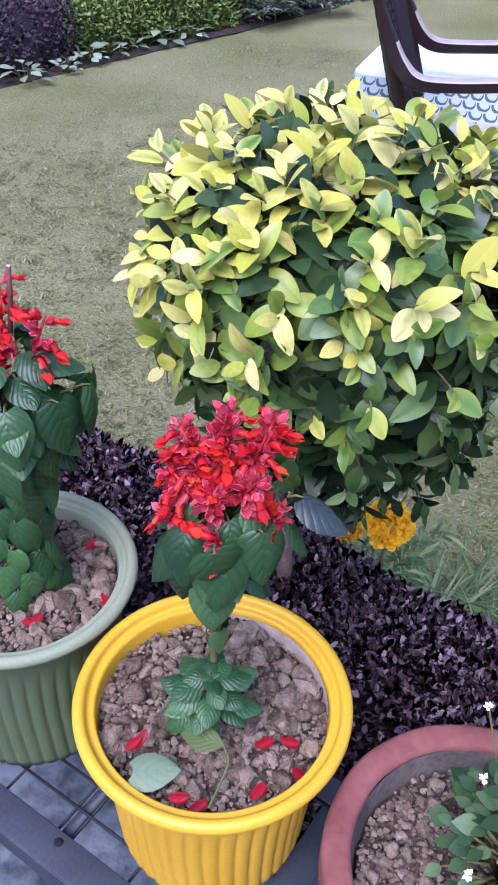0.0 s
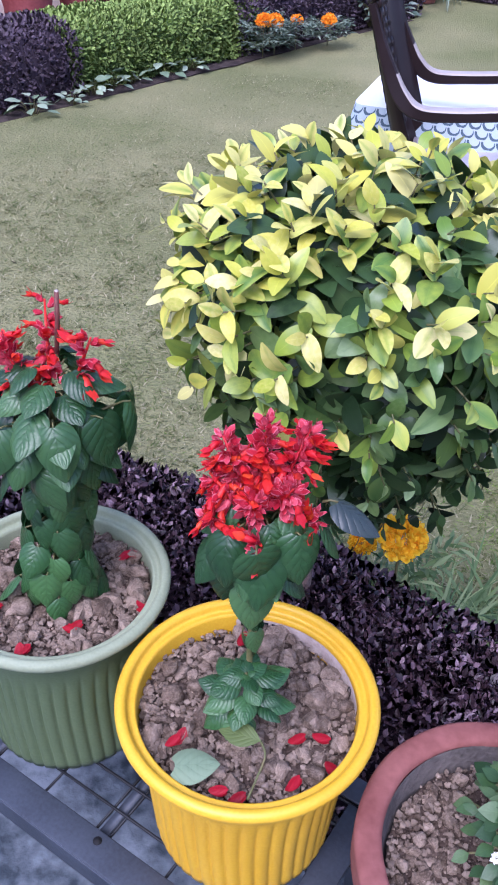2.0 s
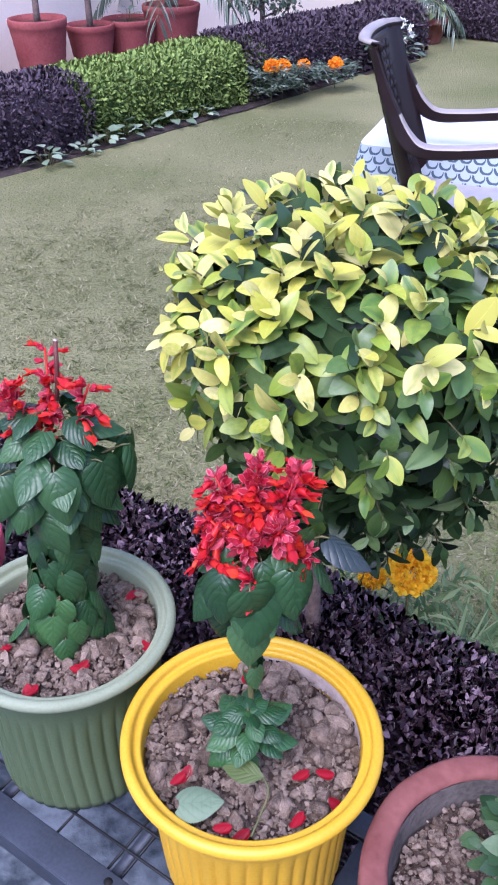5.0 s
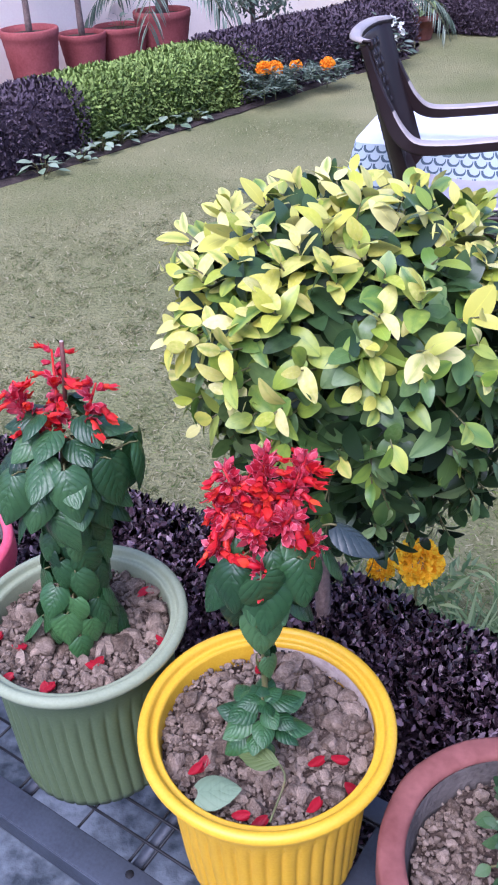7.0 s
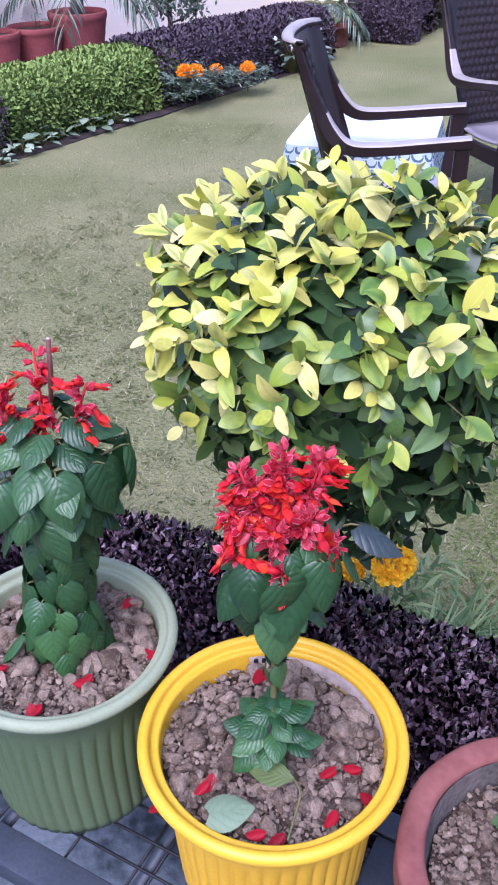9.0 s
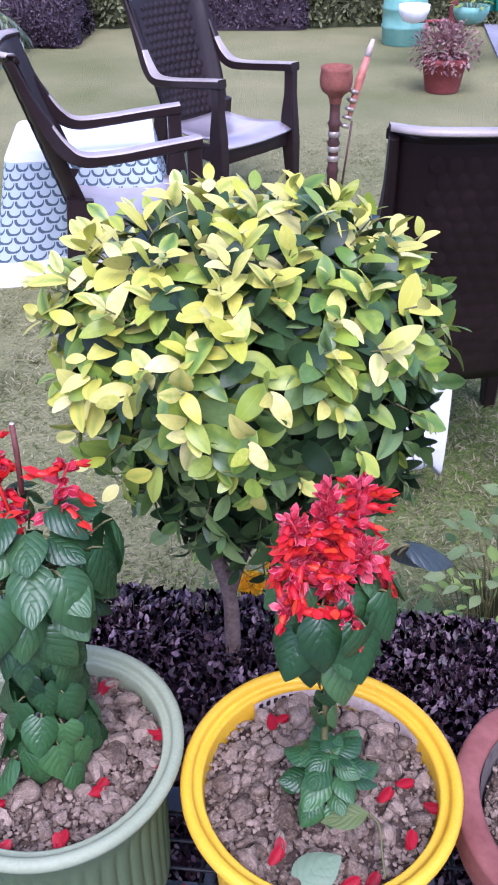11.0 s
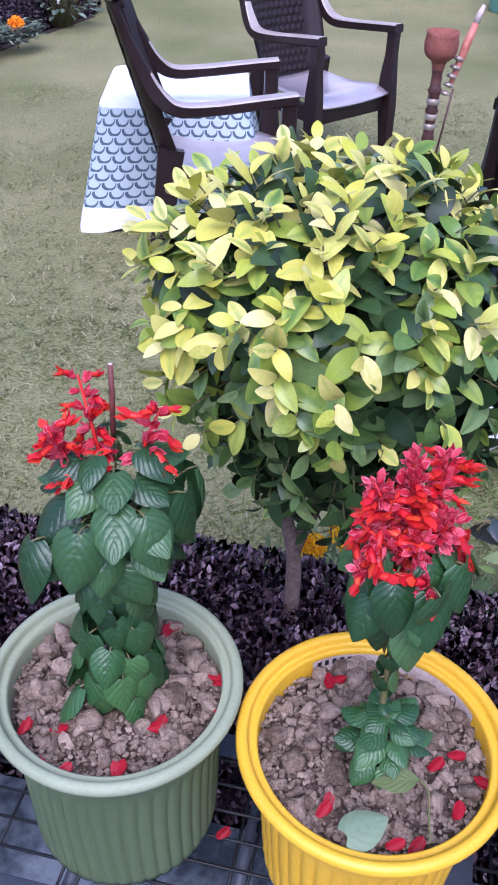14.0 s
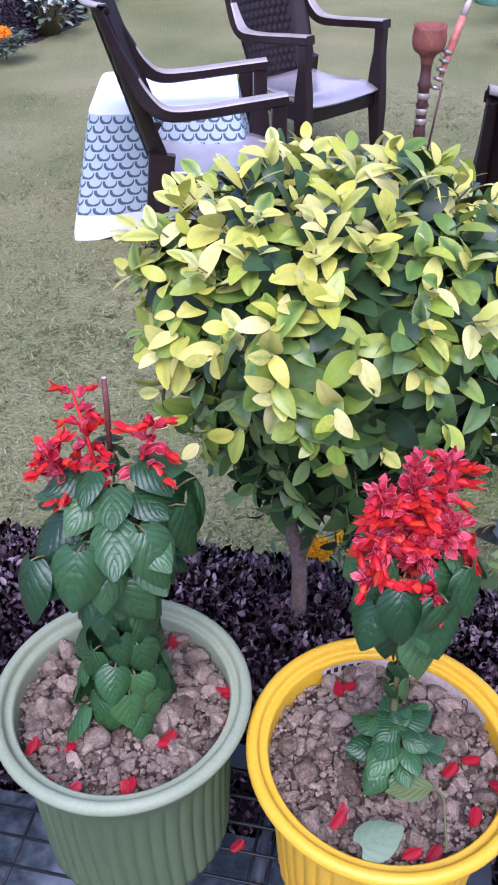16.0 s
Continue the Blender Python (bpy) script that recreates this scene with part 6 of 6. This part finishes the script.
def palm(at, height, fronds, length, seed, label):
    r = np.random.default_rng(seed)
    t = thing("palm", label, "plant", at)
    tube("trunk", [(0, 0, 0), (0.01, 0, height * 0.5), (0, 0, height)], [0.06, 0.05, 0.04], m_bark, t, "", 10)
    leaf = leaf_shape(1.0, 0.07, 4, 0.7, 0.3, 0.3)
    for k in range(fronds):
        a = k * 2.4 + r.uniform(-0.2, 0.2)
        pts = []
        for q in range(9):
            s = q / 8
            pts.append(np.array([math.cos(a) * length * s, math.sin(a) * length * s, height + length * (0.5 * s - 0.95 * s * s)]))
        spine_ob = tube("frond", [tuple(p) for p in pts], [0.008 - 0.0008 * q for q in range(9)], m_stem, t, "", 5)
        places, ways = [], []
        for q in range(1, 9):
            d = unit(pts[q] - pts[q - 1])
            sidev = np.cross(d, [0, 0, 1.0])
            for sg in (-1, 1):
                for half in (0.0, 0.5):
                    places.append(pts[q] - d * half * length / 8)
                    ways.append(unit(sidev * sg + d * 0.7 + np.array([0, 0, -0.35])))
        places, ways = np.array(places), np.array(ways)
        tagged(part("frond_blade", scattered("frond_blade", leaf, places, turns(ways, np.tile([0, 0, 1.0], (len(ways), 1))), np.full(len(ways), length * 0.42), m_dark_leaf), None, spine_ob), kind="stuff")
    return t


for k, (x, y, r, h) in enumerate(((-1.99, 7.15, 0.22, 0.46), (-1.68, 7.54, 0.192, 0.36), (-1.42, 7.83, 0.225, 0.36), (-1.095, 8.02, 0.24, 0.44), (-2.45, 6.72, 0.22, 0.44))):
    big_pot((x, y), r, h, k)
young_tree("young_tree", "bare young tree in a clay pot", (-1.99, 7.15, 0.47), 0.9, 0.22, m_dark_leaf, 101, True, lean=-0.05)
young_tree("young_tree", "slim bare trunk in a clay pot", (-1.68, 7.54, 0.38), 1.1, 0.3, m_dark_leaf, 102, False, lean=-0.1)
leafy_clump("potted_plant", "cut-back plant in a clay pot", (-1.42, 7.83, 0.38), 9, 0.08, 0.14, 0.06, 0.5, m_dark_leaf, 103)
palm((-1.095, 8.02, 0.45), 0.30, 6, 0.62, 104, "potted palm with drooping fronds")
young_tree("young_tree", "small leafy tree by the wall", (-0.36, 8.35, 0.02), 0.95, 0.24, m_dark_leaf, 105, False, 0.06, 1500)
# flowering clump, palm and pot where the border ends
bushy = leafy_clump("flowering_bush", "low green bush dotted with white flowers", (0.70, 7.95, 0.02), 90, 0.26, 0.36, 0.075, 0.5, m_dark_leaf, 106, "bush")
rb = np.random.default_rng(107)
for k in range(26):
    a, q = rb.uniform(0, 6.283), rb.uniform(0.05, 0.27)
    c = np.array([q * math.cos(a), q * math.sin(a), rb.uniform(0.2, 0.38)])
    d = unit(rb.normal(size=(8, 3)) + [0, 0, 0.5])
    part("flower", scattered("flower", leaf_shape(1.0, 0.7, 3, 1.0, 0.3, 0.1), np.tile(c, (8, 1)), turns(d, np.tile([0.1, 0, 1.0], (8, 1))), np.full(8, 0.036), m_white_petal), None, bushy, "white flower")
palm((1.05, 9.15, 0.02), 0.35, 9, 0.45, 108, "small palm with arching fronds")
pot = clay_pot("flower_pot", "pale pink clay bowl at the lawn's edge", m_pink, (1.22, 9.25), 0.15, 0.22, 0.03, 0.0)
leafy_clump("potted_plant", "grey-leaved plant in a clay bowl", (1.22, 9.25, 0.16), 26, 0.16, 0.24, 0.12, 0.4, m_fern, 109)
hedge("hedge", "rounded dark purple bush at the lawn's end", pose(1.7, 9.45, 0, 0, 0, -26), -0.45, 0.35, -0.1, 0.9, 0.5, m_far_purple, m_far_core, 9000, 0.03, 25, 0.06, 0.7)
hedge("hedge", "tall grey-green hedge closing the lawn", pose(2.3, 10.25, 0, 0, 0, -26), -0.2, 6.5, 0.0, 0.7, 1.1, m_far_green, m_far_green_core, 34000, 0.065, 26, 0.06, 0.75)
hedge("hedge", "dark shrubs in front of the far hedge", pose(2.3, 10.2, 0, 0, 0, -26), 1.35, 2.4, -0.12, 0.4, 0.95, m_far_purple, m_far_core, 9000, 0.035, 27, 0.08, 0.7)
post = thing("gate_post", "white painted square post by the far hedge", "post", (2.2, 10.25, 0), -26)
part("shaft", box((0.14, 0.14, 1.5), (0, 0, 0.75), 0.01), m_white_paint, post)
part("cap", box((0.18, 0.18, 0.05), (0, 0, 1.527), 0.01), m_white_paint, post)
slab("wall_end", (1.2, 11.6, 0), (9.5, 7.6, 0), 0.2, 2.2, m_wall, "pale cream painted wall behind the hedge")

# ---- the far right: path, drum, planters, green cloths ----
strip("path", [(3.3, 4.0), (3.95, 4.88), (4.15, 5.3), (5.1, 6.75), (6.3, 8.6), (9.5, 7.0), (6.0, 2.0), (3.3, 2.0)], 0.02, m_path, "grey cement path beside the lawn", "path", 0.0)
drum = thing("plastic_drum", "weathered teal plastic drum on the grass", "drum", (4.87, 7.95, 0))
lathe("body", [(0.19, 0.0), (0.205, 0.02), (0.21, 0.14), (0.218, 0.15), (0.218, 0.17), (0.21, 0.18), (0.21, 0.30), (0.218, 0.31), (0.218, 0.33), (0.21, 0.34), (0.205, 0.45), (0.195, 0.47), (0.185, 0.47), (0.185, 0.40), (0.001, 0.38)], m_teal, drum, "", 40)
red = thing("flower_pot", "red clay pot full of dry pink flowers", "flower pot", (4.04, 6.10, 0))
lathe("body", [(0.12, 0.0), (0.13, 0.01), (0.165, 0.2), (0.18, 0.205), (0.18, 0.245), (0.165, 0.25), (0.155, 0.22), (0.001, 0.215)], m_terracotta, red, "", 36)
m_dry = leaf_material("dry_pink_flower", [rgb(120, 84, 84), rgb(160, 116, 118), rgb(150, 140, 120)], 0.7, 2.0, 0.0, 0.2)
rb = np.random.default_rng(110)
n = 1500
d = unit(rb.normal(size=(n, 3)) + [0, 0, 0.3])
tagged(solid("dry_flowers", scattered("dry_flowers", small_leaf(1.0, 0.5), np.array([4.04, 6.10, 0.30]) + d * [0.27, 0.27, 0.2] * rb.uniform(0.3, 1, (n, 1)), turns(unit(d + rb.normal(size=(n, 3)) * 0.5), np.tile([0, 0.1, 1.0], (n, 1))), rb.uniform(0.03, 0.06, n), m_dry), None, "dense faded pink flowers in a red pot", "flowering plant"), kind="stuff")
stand = thing("planter_stand", "red post holding two bowl planters", "plant stand", (4.55, 6.75, 0))
tube("post", [(0, 0, 0), (0, 0, 1.3)], 0.035, m_terracotta, stand, "red painted post", 12)
for (x, y, z, r, mat, lab) in ((-0.28, 0.16, 0.36, 0.13, m_white_paint, "white bowl"), (0.1, -0.1, 0.36, 0.15, m_teal, "pale teal bowl"), (-0.06, 0.1, 0.85, 0.17, m_white_paint, "white bowl")):
    lathe("bowl", [(0.03, z), (r * 0.7, z + 0.02), (r * 0.97, z + 0.09), (r, z + 0.14), (r * 0.94, z + 0.14), (r * 0.9, z + 0.1), (0.001, z + 0.09)], mat, stand, lab, 32, m=pose(x, y, 0))
    tube("arm", [(0, 0, z + 0.02), (x, y, z + 0.012)], 0.012, m_terracotta, stand, "", 8)
leafy_clump("potted_plant", "yellow-green plant in a bowl planter", (4.65, 6.65, 0.44), 40, 0.15, 0.16, 0.07, 0.5, m_ficus_lime, 111)
vase = thing("white_planter", "white glazed planter with dried flowers on the path", "planter", (4.08, 5.0, 0.02))
lathe("body", [(0.08, 0), (0.12, 0.01), (0.09, 0.05), (0.07, 0.08), (0.12, 0.14), (0.15, 0.20), (0.13, 0.23), (0.001, 0.22)], m_white_paint, vase, "", 36, lambda a, k: 1 + 0.09 * math.sin(4 * a + k))
n = 260
d = unit(rb.normal(size=(n, 3)) + [0, 0, 0.6])
part("dried_flowers", scattered("dried_flowers", small_leaf(1.0, 0.5), np.array([0, 0, 0.25]) + d * [0.13, 0.13, 0.07], turns(d, np.tile([0, 0.1, 1.0], (n, 1))), rb.uniform(0.03, 0.05, n), m_dry), None, vase)
frame_ob = thing("clothes_rail", "rail hung with green cloths beside the path", "rail", (5.35, 6.35, 0), -50)
for x in (-0.9, 0.9):
    tube("post", [(x, 0, 0.0), (x, 0, 1.5)], 0.03, m_terracotta, frame_ob, "red post", 10)
tube("rail", [(-0.95, 0, 1.48), (0.95, 0, 1.48)], 0.02, m_wood, frame_ob, "", 8)
for k, (x, wide, low) in enumerate(((-0.62, 0.22, 0.42), (-0.2, 0.3, 0.30), (0.35, 0.32, 0.24))):
    grid = []
    for j in range(9):
        z = 1.47 + (low - 1.47) * j / 8
        grid.append([(x + wide * (0.7 + 0.3 * j / 8) * (i / 20 - 0.5), 0.035 * math.sin(i * 1.35 + k) * (0.4 + 0.6 * j / 8), z) for i in range(21)])
    sheet("hanging_cloth", grid, 0.004, m_teal_cloth, frame_ob, "green hanging cloth")
